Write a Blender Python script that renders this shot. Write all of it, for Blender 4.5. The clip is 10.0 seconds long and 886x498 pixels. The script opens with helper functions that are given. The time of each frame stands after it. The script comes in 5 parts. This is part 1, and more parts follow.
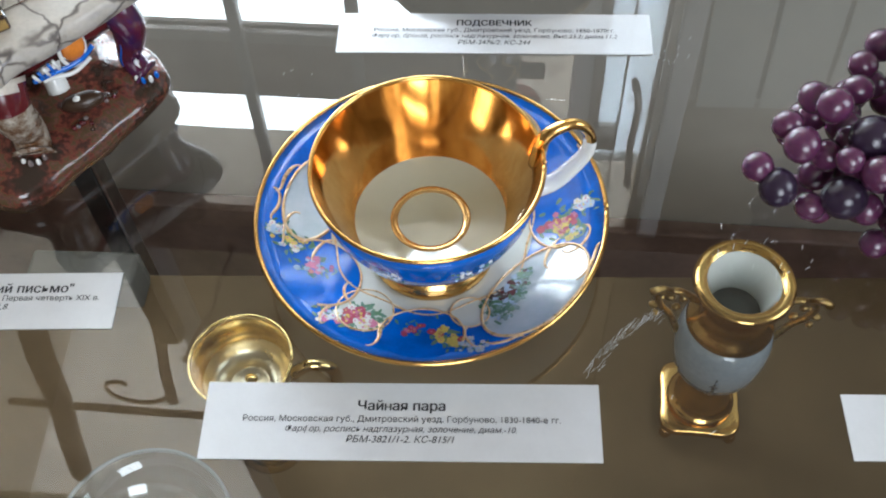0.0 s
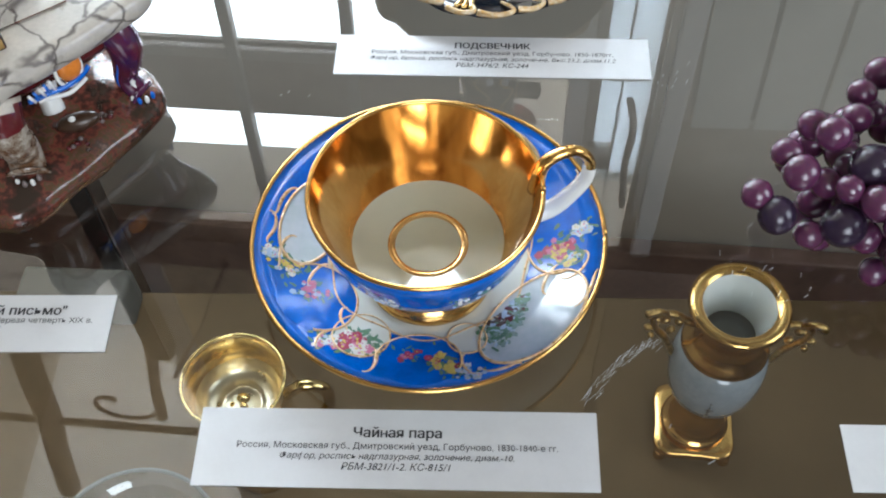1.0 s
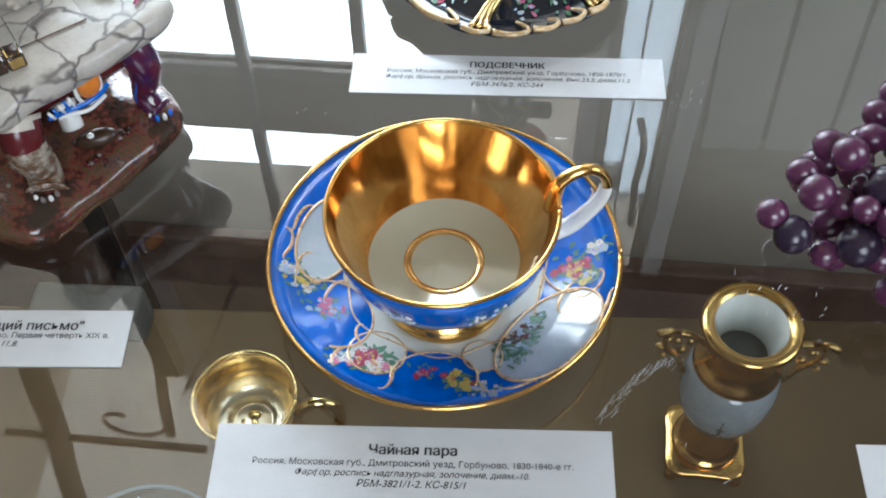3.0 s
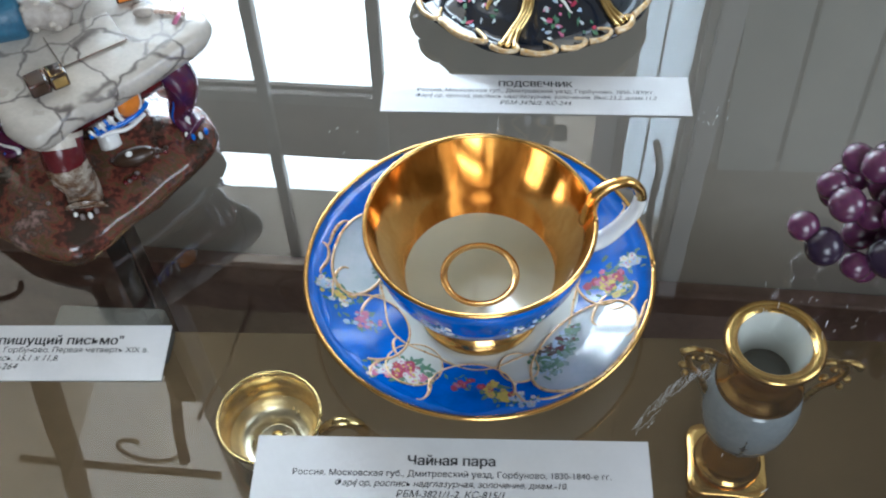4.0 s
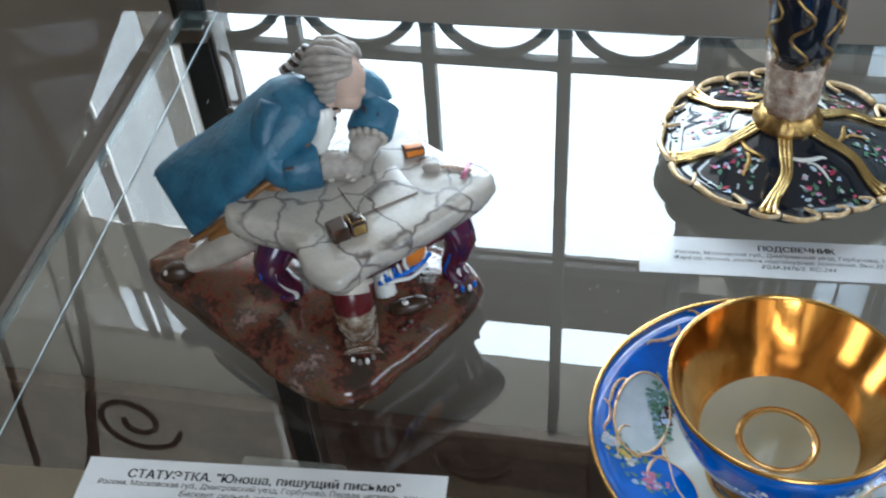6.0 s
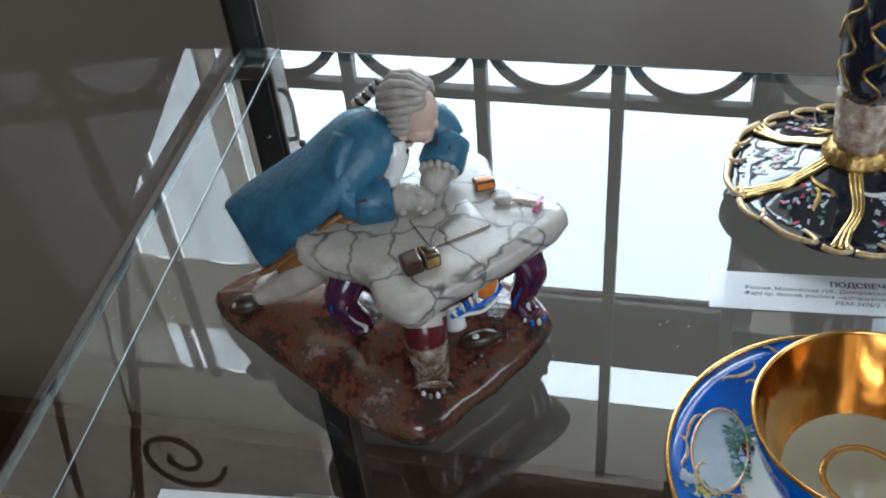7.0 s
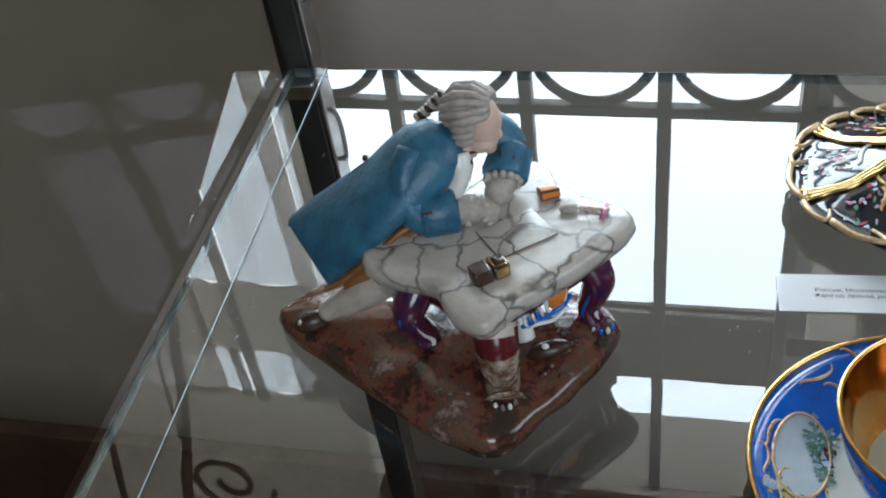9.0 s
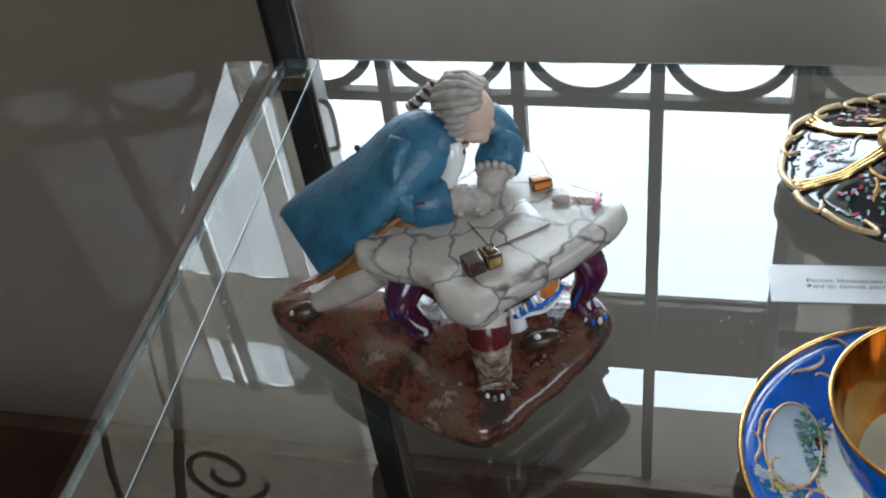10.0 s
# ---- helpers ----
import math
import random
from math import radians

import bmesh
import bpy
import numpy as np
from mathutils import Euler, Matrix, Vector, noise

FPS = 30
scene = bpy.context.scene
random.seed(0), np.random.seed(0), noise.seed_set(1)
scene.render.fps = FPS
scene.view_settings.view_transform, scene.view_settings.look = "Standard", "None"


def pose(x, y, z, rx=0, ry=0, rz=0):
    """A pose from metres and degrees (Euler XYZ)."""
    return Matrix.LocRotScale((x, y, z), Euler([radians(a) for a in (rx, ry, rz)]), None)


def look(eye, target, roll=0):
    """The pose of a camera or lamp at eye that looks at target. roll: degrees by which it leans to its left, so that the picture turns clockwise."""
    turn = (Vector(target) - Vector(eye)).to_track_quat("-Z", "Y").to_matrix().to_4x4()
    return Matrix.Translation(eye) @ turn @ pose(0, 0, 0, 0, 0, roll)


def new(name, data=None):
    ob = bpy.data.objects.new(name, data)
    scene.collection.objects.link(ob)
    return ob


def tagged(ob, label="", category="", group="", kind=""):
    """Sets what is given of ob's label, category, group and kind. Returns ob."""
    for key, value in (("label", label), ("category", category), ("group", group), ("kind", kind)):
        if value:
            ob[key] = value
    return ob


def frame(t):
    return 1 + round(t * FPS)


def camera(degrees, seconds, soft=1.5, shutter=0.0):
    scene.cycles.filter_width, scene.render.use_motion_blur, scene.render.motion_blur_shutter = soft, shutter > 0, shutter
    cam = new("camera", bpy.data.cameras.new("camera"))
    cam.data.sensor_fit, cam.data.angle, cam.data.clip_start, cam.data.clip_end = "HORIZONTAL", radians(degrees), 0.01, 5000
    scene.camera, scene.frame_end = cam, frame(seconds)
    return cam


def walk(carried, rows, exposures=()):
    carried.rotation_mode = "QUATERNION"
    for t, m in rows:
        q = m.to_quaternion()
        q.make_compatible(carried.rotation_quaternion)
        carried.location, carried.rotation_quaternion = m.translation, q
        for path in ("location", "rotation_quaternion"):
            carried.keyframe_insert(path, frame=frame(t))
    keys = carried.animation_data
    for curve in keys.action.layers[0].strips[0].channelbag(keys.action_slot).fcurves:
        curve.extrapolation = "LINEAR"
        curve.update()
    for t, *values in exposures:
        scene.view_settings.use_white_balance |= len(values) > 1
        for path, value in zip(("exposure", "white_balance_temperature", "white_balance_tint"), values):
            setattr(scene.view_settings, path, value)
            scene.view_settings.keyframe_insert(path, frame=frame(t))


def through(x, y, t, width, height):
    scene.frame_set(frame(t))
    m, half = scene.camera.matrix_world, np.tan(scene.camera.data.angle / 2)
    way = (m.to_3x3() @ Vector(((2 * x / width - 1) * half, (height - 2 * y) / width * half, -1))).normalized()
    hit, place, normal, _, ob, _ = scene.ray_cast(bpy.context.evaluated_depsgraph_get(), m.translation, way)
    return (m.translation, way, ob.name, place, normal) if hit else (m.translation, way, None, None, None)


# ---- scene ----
cam = camera(46.0, 10.0, soft=2.0, shutter=0.4)
PATH = [
    (0, (0.025, -0.208, 0.29), (-0.054, 0.904, -1.37), -3.2),
    (0.5, (0.023, -0.206, 0.29), (-0.046, 0.917, -1.363), -2.4),
    (1, (0.023, -0.204, 0.29), (-0.04, 0.932, -1.355), -2.0),
    (1.5, (0.022, -0.204, 0.289), (-0.045, 0.94, -1.35), -2.0),
    (2, (0.021, -0.204, 0.289), (-0.05, 0.946, -1.345), -2.1),
    (2.5, (0.021, -0.204, 0.29), (-0.055, 0.954, -1.338), -2.1),
    (4, (0.011, -0.212, 0.292), (-0.078, 0.997, -1.3), -2.8),
    (4.5, (0.0, -0.217, 0.293), (-0.131, 1.05, -1.249), -3.8),
    (5, (-0.017, -0.222, 0.291), (-0.201, 1.127, -1.174), -4.2),
    (5.5, (-0.035, -0.223, 0.288), (-0.269, 1.178, -1.12), -4.2),
    (6, (-0.05, -0.221, 0.291), (-0.337, 1.215, -1.071), -5.6),
    (7.5, (-0.067, -0.225, 0.288), (-0.436, 1.264, -0.996), -6.8),
    (8, (-0.071, -0.226, 0.287), (-0.461, 1.267, -0.986), -7.4),
    (8.5, (-0.075, -0.227, 0.286), (-0.485, 1.27, -0.976), -9.0),
    (9, (-0.076, -0.226, 0.287), (-0.488, 1.268, -0.977), -9.7),
    (9.5, (-0.077, -0.226, 0.287), (-0.479, 1.263, -0.986), -9.4),
    (10, (-0.076, -0.226, 0.286), (-0.474, 1.261, -0.991), -9.4),
]
walk(cam, [(t, look(eye, target, roll)) for t, eye, target, roll in PATH],
     exposures=((0, 0.50, 5920, 8), (2.7, 0.41, 5800, 7), (5.0, 0.22, 5600, 6), (6.2, -0.03, 5600, 5), (7.5, -0.26, 5650, 5), (10, -0.18, 5750, 6)))

# ---- world, light, exposure ----
world = bpy.data.worlds.new("world")
scene.world = world
world.use_nodes = True
wn = world.node_tree.nodes
sky = wn.new("ShaderNodeTexSky")
sky.sky_type, sky.sun_disc = "NISHITA", False
sky.sun_elevation, sky.sun_rotation = radians(35), radians(200)
world.node_tree.links.new(sky.outputs[0], wn["Background"].inputs[0])
wn["Background"].inputs[1].default_value = 0.12


def area_lamp(name, m, size_x, size_y, watts, colour):
    lamp = bpy.data.lights.new(name, "AREA")
    lamp.shape, lamp.size, lamp.size_y, lamp.energy, lamp.color = "RECTANGLE", size_x, size_y, watts, colour
    ob = new(name, lamp)
    ob.matrix_world = m
    return ob


# two added fill lamps behind and beside the viewer, for unseen, assumed windows
area_lamp("fill_lamp_rear", look((0.35, -2.6, 1.3), (0.0, 0.0, 0.1)), 1.1, 1.5, 37, (0.97, 0.98, 1.0))
area_lamp("fill_lamp_side", look((2.2, -0.6, 1.2), (0.0, 0.0, 0.1)), 1.1, 1.4, 22, (0.92, 0.96, 1.0))


# ---- materials ----
def mat(name, colour, rough=0.5, metal=0.0, vary=0.12, scale=60.0, bump=0.0, bump_scale=300.0, second=None, coat=0.0, spots=0.5, spec=0.5):
    m = bpy.data.materials.new(name)
    m.use_nodes = True
    n, l = m.node_tree.nodes, m.node_tree.links
    b = n["Principled BSDF"]
    b.inputs["Metallic"].default_value = metal
    b.inputs["Coat Weight"].default_value = coat
    b.inputs["Coat Roughness"].default_value = 0.05
    b.inputs["Specular IOR Level"].default_value = spec
    tc = n.new("ShaderNodeTexCoord")
    a = n.new("ShaderNodeTexNoise")
    a.inputs["Scale"].default_value, a.inputs["Detail"].default_value = scale, 5
    c = n.new("ShaderNodeTexNoise")
    c.inputs["Scale"].default_value, c.inputs["Detail"].default_value = scale * 7.3, 3
    mix = n.new("ShaderNodeMath")
    mix.operation = "MULTIPLY_ADD"
    mix.inputs[1].default_value = 0.35
    l.new(tc.outputs["Object"], a.inputs["Vector"]), l.new(tc.outputs["Object"], c.inputs["Vector"])
    l.new(c.outputs["Fac"], mix.inputs[0]), l.new(a.outputs["Fac"], mix.inputs[2])
    ramp = n.new("ShaderNodeValToRGB")
    ramp.color_ramp.elements[0].position, ramp.color_ramp.elements[1].position = spots - 0.02, spots + 0.38
    dark = second or tuple(v * (1 - vary) for v in colour)
    ramp.color_ramp.elements[0].color, ramp.color_ramp.elements[1].color = (*dark, 1), (*colour, 1)
    l.new(mix.outputs[0], ramp.inputs[0]), l.new(ramp.outputs[0], b.inputs["Base Color"])
    rr = n.new("ShaderNodeMapRange")
    rr.inputs["To Min"].default_value, rr.inputs["To Max"].default_value = max(rough - 0.06, 0.02), min(rough + 0.08, 1)
    l.new(a.outputs["Fac"], rr.inputs["Value"]), l.new(rr.outputs[0], b.inputs["Roughness"])
    if bump:
        d = n.new("ShaderNodeTexNoise")
        d.inputs["Scale"].default_value, d.inputs["Detail"].default_value = bump_scale, 4
        u = n.new("ShaderNodeBump")
        u.inputs["Strength"].default_value, u.inputs["Distance"].default_value = bump, 0.001
        l.new(tc.outputs["Object"], d.inputs["Vector"]), l.new(d.outputs["Fac"], u.inputs["Height"])
        l.new(u.outputs[0], b.inputs["Normal"])
    return m


def glass_mat(name, tint, facing, power=4.0):
    """Clear sheet glass: light goes straight through, the gloss grows towards grazing angles."""
    m = bpy.data.materials.new(name)
    m.use_nodes = True
    n, l = m.node_tree.nodes, m.node_tree.links
    n.remove(n["Principled BSDF"])
    tr, gl, mx, lw, pw, ad = (n.new("ShaderNode" + k) for k in ("BsdfTransparent", "BsdfGlossy", "MixShader", "LayerWeight", "Math", "Math"))
    tr.inputs[0].default_value = (*tint, 1)
    gl.inputs["Roughness"].default_value = 0.0
    lw.inputs[0].default_value = 0.5
    pw.operation, pw.inputs[1].default_value = "POWER", power
    ad.operation, ad.inputs[1].default_value, ad.inputs[2].default_value, ad.use_clamp = "MULTIPLY_ADD", 1 - facing, facing, True
    l.new(lw.outputs["Facing"], pw.inputs[0]), l.new(pw.outputs[0], ad.inputs[0]), l.new(ad.outputs[0], mx.inputs[0])
    l.new(tr.outputs[0], mx.inputs[1]), l.new(gl.outputs[0], mx.inputs[2])
    l.new(mx.outputs[0], n["Material Output"].inputs[0])
    return m


def glow_mat(name, colour, strength):
    m = bpy.data.materials.new(name)
    m.use_nodes = True
    b = m.node_tree.nodes["Principled BSDF"]
    b.inputs["Base Color"].default_value = (0, 0, 0, 1)
    b.inputs["Emission Color"].default_value = (*colour, 1)
    b.inputs["Emission Strength"].default_value = strength
    return m


GOLD = mat("burnished_gold", (0.83, 0.50, 0.16), 0.16, 1.0, 0.25, 90, 0.08, 500)
GOLD_IN = mat("worn_gilding", (0.92, 0.61, 0.27), 0.09, 1.0, 0.4, 130, 0.03, 300, second=(0.66, 0.34, 0.10), spots=0.40)
n, l = GOLD_IN.node_tree.nodes, GOLD_IN.node_tree.links
mp = n.new("ShaderNodeMapping")
mp.inputs["Scale"].default_value = (1, 1, 0.12)
l.new(n["Texture Coordinate"].outputs["Object"], mp.inputs[0])
for x in n:
    if x.type == "TEX_NOISE":
        l.new(mp.outputs[0], x.inputs["Vector"])
GILT = mat("pale_painted_gilding", (0.72, 0.56, 0.38), 0.28, 0.35, 0.3, 500, 0.1, 600, second=(0.62, 0.38, 0.14))
OLD_GOLD = mat("antique_gilding", (0.62, 0.40, 0.14), 0.3, 1.0, 0.6, 400, 0.3, 900)
PALE_GOLD = mat("pale_gilding", (0.80, 0.58, 0.24), 0.12, 1.0, 0.3, 150, 0.2, 400)
WHITE = mat("white_porcelain", (0.74, 0.74, 0.70), 0.08, 0, 0.06, 80, 0.03, 200, coat=0.4)
BLUE = mat("cobalt_glaze", (0.006, 0.135, 0.62), 0.1, 0, 0.35, 120, 0.04, 300, coat=0.4)
PAPER = mat("laminated_white_paper", (0.64, 0.65, 0.66), 0.45, 0, 0.06, 90, coat=0.5)
INK = mat("printed_ink", (0.03, 0.03, 0.035), 0.6)
GLASS = glass_mat("shelf_glass", (0.86, 0.90, 0.89), 0.10)
CLEAR = glass_mat("window_glass", (0.98, 0.99, 0.99), 0.04)
# tint darkened to dim whatever is seen past the side pane
SIDE_GLASS = glass_mat("side_glass", (0.55, 0.52, 0.47), 0.012, 7.0)
EDGE = mat("ground_glass_edge", (0.13, 0.16, 0.16), 0.5, 0, 0.4, 200, 0.8, 600)
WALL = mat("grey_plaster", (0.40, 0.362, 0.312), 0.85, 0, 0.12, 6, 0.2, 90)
BEIGE = mat("beige_plaster", (0.56, 0.52, 0.45), 0.8, 0, 0.12, 8, 0.2, 90)
WOOD = mat("red_brown_wood", (0.19, 0.115, 0.085), 0.45, 0, 0.4, 20, 0.3, 120)
BOARD = mat("olive_brown_laminate", (0.135, 0.088, 0.043), 0.7, 0, 0.2, 14, 0.1, 200, spec=0.15)
PANEL = mat("off_white_paint", (0.84, 0.86, 0.85), 0.45, 0, 0.08, 12, 0.1, 100)
# near-black, paints the shade in the gaps between the panelling boards
JOINT = mat("joint_shade_black", (0.006, 0.006, 0.006), 0.95, spec=0.0)
SAGE = mat("grey_green_paint", (0.61, 0.65, 0.60), 0.45, 0, 0.10, 12, 0.1, 100)
RAIL = mat("brown_grey_paint", (0.36, 0.30, 0.26), 0.5, 0, 0.2, 24, 0.1, 160)
FRAME = mat("grey_window_paint", (0.52, 0.50, 0.46), 0.5, 0, 0.15, 30, 0.1, 200)
IRON = mat("painted_iron", (0.40, 0.39, 0.37), 0.5, 0, 0.2, 60, 0.2, 300)
DARK = mat("dark_metal", (0.060, 0.062, 0.060), 0.4, 0.6, 0.3, 40, 0.1, 200)
STEEL = mat("worn_steel", (0.45, 0.43, 0.4), 0.3, 1.0, 0.3, 90, 0.1, 300)
MARBLE_WHITE = mat("biscuit_white", (0.50, 0.45, 0.38), 0.35, 0, 0.3, 160, 0.1, 300)
TABLE_MARBLE = mat("veined_white_glaze", (0.49, 0.455, 0.40), 0.28, 0, 0.25, 90, 0.1, 300, coat=0.2)
n, l = TABLE_MARBLE.node_tree.nodes, TABLE_MARBLE.node_tree.links
co, ns, wob, vo, rm, mx = (n.new("ShaderNode" + k) for k in ("TexCoord", "TexNoise", "VectorMath", "TexVoronoi", "ValToRGB", "Mix"))
ns.inputs["Scale"].default_value, ns.inputs["Detail"].default_value = 70, 3
wob.operation = "MULTIPLY_ADD"
wob.inputs[1].default_value = (0.016, 0.016, 0.004)
vo.feature = "DISTANCE_TO_EDGE"
vo.inputs["Scale"].default_value = 54
rm.color_ramp.elements[0].position, rm.color_ramp.elements[1].position = 0.008, 0.048
rm.color_ramp.elements[0].color, rm.color_ramp.elements[1].color = (1, 1, 1, 1), (0, 0, 0, 1)
mx.data_type = "RGBA"
fade = n.new("ShaderNodeMath")
fade.operation, fade.use_clamp = "MULTIPLY", True
l.new(co.outputs["Object"], ns.inputs["Vector"]), l.new(ns.outputs["Color"], wob.inputs[0]), l.new(co.outputs["Object"], wob.inputs[2])
l.new(wob.outputs[0], vo.inputs["Vector"]), l.new(vo.outputs["Distance"], rm.inputs[0])
lift = n.new("ShaderNodeMath")
lift.operation, lift.inputs[1].default_value = "MULTIPLY", 1.7
l.new(ns.outputs["Fac"], lift.inputs[0]), l.new(rm.outputs[0], fade.inputs[0]), l.new(lift.outputs[0], fade.inputs[1])
base = next(x for x in n if x.type == "BSDF_PRINCIPLED").inputs["Base Color"]
l.new(base.links[0].from_socket, mx.inputs[6])
mx.inputs[7].default_value = (0.10, 0.085, 0.078, 1)
l.new(fade.outputs[0], mx.inputs[0]), l.new(mx.outputs[2], base)
GILT_MOTTLE = mat("white_and_brown_enamel", (0.50, 0.46, 0.38), 0.25, 0, 0.5, 210, 0.2, 400, second=(0.10, 0.045, 0.018), coat=0.3, spots=0.58)
COAT = mat("sky_blue_enamel", (0.038, 0.150, 0.235), 0.38, 0, 0.5, 110, 0.5, 300, second=(0.022, 0.085, 0.15))
SKIN = mat("tinted_biscuit", (0.62, 0.45, 0.36), 0.4, 0, 0.12, 150)
WIG = mat("grey_white_biscuit", (0.43, 0.385, 0.34), 0.5, 0, 0.3, 300, 0.3, 700)
GROUND = mat("mottled_red_brown_glaze", (0.15, 0.040, 0.026), 0.14, 0, 0.6, 62, 0.45, 120, second=(0.030, 0.018, 0.012), coat=0.35, spots=0.60)
ramp = next(x for x in GROUND.node_tree.nodes if x.type == "VALTORGB").color_ramp
# the pale pink end is mottling and also paints in the glaze's sheen
ramp.elements[0].position, ramp.elements[1].position, ramp.elements[1].color = 0.58, 0.92, (0.25, 0.16, 0.14, 1)
for at, colour in ((0.645, (0.065, 0.022, 0.016, 1)), (0.69, (0.155, 0.042, 0.028, 1)), (0.735, (0.070, 0.055, 0.024, 1)), (0.775, (0.140, 0.055, 0.040, 1)), (0.82, (0.055, 0.040, 0.030, 1))):
    ramp.elements.new(at).color = colour
PURPLE = mat("maroon_purple_glaze", (0.085, 0.010, 0.024), 0.15, 0, 0.5, 160, coat=0.4, second=(0.030, 0.010, 0.060))
MAROON = mat("maroon_glaze", (0.11, 0.012, 0.016), 0.2, 0, 0.4, 120)
ORANGE = mat("orange_enamel", (0.70, 0.22, 0.03), 0.2, 0, 0.3, 200)
BROWN = mat("brown_enamel", (0.05, 0.026, 0.014), 0.3, 0, 0.3, 100)
OCHRE = mat("ochre_lining", (0.26, 0.12, 0.035), 0.4, 0, 0.3, 150)
VEIN = mat("grey_violet_vein", (0.20, 0.16, 0.15), 0.4, 0, 0.3, 100)
NAVY = mat("blue_black_glaze", (0.010, 0.016, 0.028), 0.06, 0, 0.4, 90, 0.04, 200, coat=0.6)
GREY_GLAZE = mat("pale_celadon_white", (0.60, 0.62, 0.56), 0.07, 0, 0.06, 60, coat=0.4)
ROSE = mat("rose_enamel", (0.40, 0.03, 0.08), 0.3, 0, 0.3, 500)
PINK = mat("pink_enamel", (0.58, 0.17, 0.30), 0.3, 0, 0.25, 500)
YELLOW = mat("yellow_enamel", (0.66, 0.52, 0.10), 0.3, 0, 0.25, 500)
LEAF = mat("green_enamel", (0.06, 0.17, 0.06), 0.3, 0, 0.5, 400, second=(0.10, 0.20, 0.16))
PALE_BLUE = mat("pale_blue_enamel", (0.42, 0.55, 0.72), 0.3, 0, 0.25, 400)
SEA = mat("grey_green_enamel", (0.22, 0.33, 0.30), 0.3, 0, 0.3, 400)
LAND = mat("misty_landscape", (0.56, 0.60, 0.62), 0.09, 0, 0.3, 55, second=(0.40, 0.49, 0.50), coat=0.4)
GRAPE = mat("grape_skin", (0.16, 0.026, 0.060), 0.10, 0, 0.5, 38, 0.12, 250, second=(0.030, 0.020, 0.075), coat=0.7)
GRAPE_DARK = mat("dark_grape_skin", (0.034, 0.020, 0.044), 0.14, 0, 0.4, 60, 0.08, 250, coat=0.2)
VINE = mat("pale_green_leaf", (0.34, 0.44, 0.20), 0.45, 0, 0.3, 90, 0.2, 300)
CARD = mat("grey_cardboard", (0.11, 0.10, 0.085), 0.8, 0, 0.15, 30, 0.1, 300)
LEATHER = mat("rust_brown_iron", (0.27, 0.20, 0.15), 0.5, 0, 0.35, 60, 0.2, 250)
RED = mat("red_plastic", (0.45, 0.025, 0.03), 0.3, 0, 0.3, 60)
SCUFF_GLINT = mat("glass_scuff_glint", (0.75, 0.77, 0.78), 0.6, 0, 0.3, 900)
def cloth_mat(name, colour, through):
    """Thin cloth that lets some daylight through."""
    m = bpy.data.materials.new(name)
    m.use_nodes = True
    n, l = m.node_tree.nodes, m.node_tree.links
    n.remove(n["Principled BSDF"])
    d, t, a, no, rp = (n.new("ShaderNode" + k) for k in ("BsdfDiffuse", "BsdfTranslucent", "AddShader", "TexNoise", "ValToRGB"))
    no.inputs["Scale"].default_value = 9
    rp.color_ramp.elements[0].position, rp.color_ramp.elements[1].position = 0.3, 0.7
    rp.color_ramp.elements[0].color = (*(v * through * 0.75 for v in colour), 1)
    rp.color_ramp.elements[1].color = (*(v * through for v in colour), 1)
    d.inputs[0].default_value = (*(v * 0.6 for v in colour), 1)
    l.new(no.outputs["Fac"], rp.inputs[0]), l.new(rp.outputs[0], t.inputs[0])
    l.new(d.outputs[0], a.inputs[0]), l.new(t.outputs[0], a.inputs[1]), l.new(a.outputs[0], n["Material Output"].inputs[0])
    return m


TULLE = cloth_mat("cream_curtain_cloth", (0.88, 0.80, 0.68), 0.17)
FROST = cloth_mat("frosted_pane", (0.88, 0.94, 1.0), 0.75)
BLIND = cloth_mat("beige_blind_cloth", (0.88, 0.78, 0.64), 0.15)
MILKY = cloth_mat("backlit_reveal_sheet", (0.86, 0.95, 1.0), 0.36)
# the blind cloth again, darkened to weaken its reflection in the shelf
BLIND_DIM = cloth_mat("dimmed_blind_cloth", (0.50, 0.40, 0.26), 0.03)
# beige plaster copied darker and warmer, to dim its reflection in the glass
DIM_OCHRE_WALL = mat("dimmed_ochre_plaster", (0.30, 0.25, 0.17), 0.8, 0, 0.12, 8, 0.2, 90)
BAND = mat("brown_cornice_wood", (0.30, 0.22, 0.17), 0.5, 0, 0.3, 20, 0.2, 120)
WELL = mat("greenish_white_glaze", (0.50, 0.54, 0.47), 0.05, 0, 0.05, 60, coat=0.6)
RIB = mat("white_glass_bead", (0.42, 0.49, 0.50), 0.35, 0, 0.2, 200)
SKY = glow_mat("overcast_sky", (0.93, 0.97, 1.0), 14.0)


# ---- mesh helpers ----
def part(name, bm, material, parent=None, label="", smooth=True):
    mesh = bpy.data.meshes.new(name)
    bm.normal_update()
    bm.to_mesh(mesh)
    bm.free()
    for m in material if isinstance(material, (list, tuple)) else (material,):
        mesh.materials.append(m)
    if smooth:
        for p in mesh.polygons:
            p.use_smooth = True
    ob = new(name, mesh)
    if parent:
        ob.parent = parent
    if label:
        ob["label"] = label
    return ob


def thing(name, m, label, category, group="", kind=""):
    ob = new(name)
    ob.empty_display_size = 0.01
    ob.matrix_world = m
    return tagged(ob, label, category, group, kind)


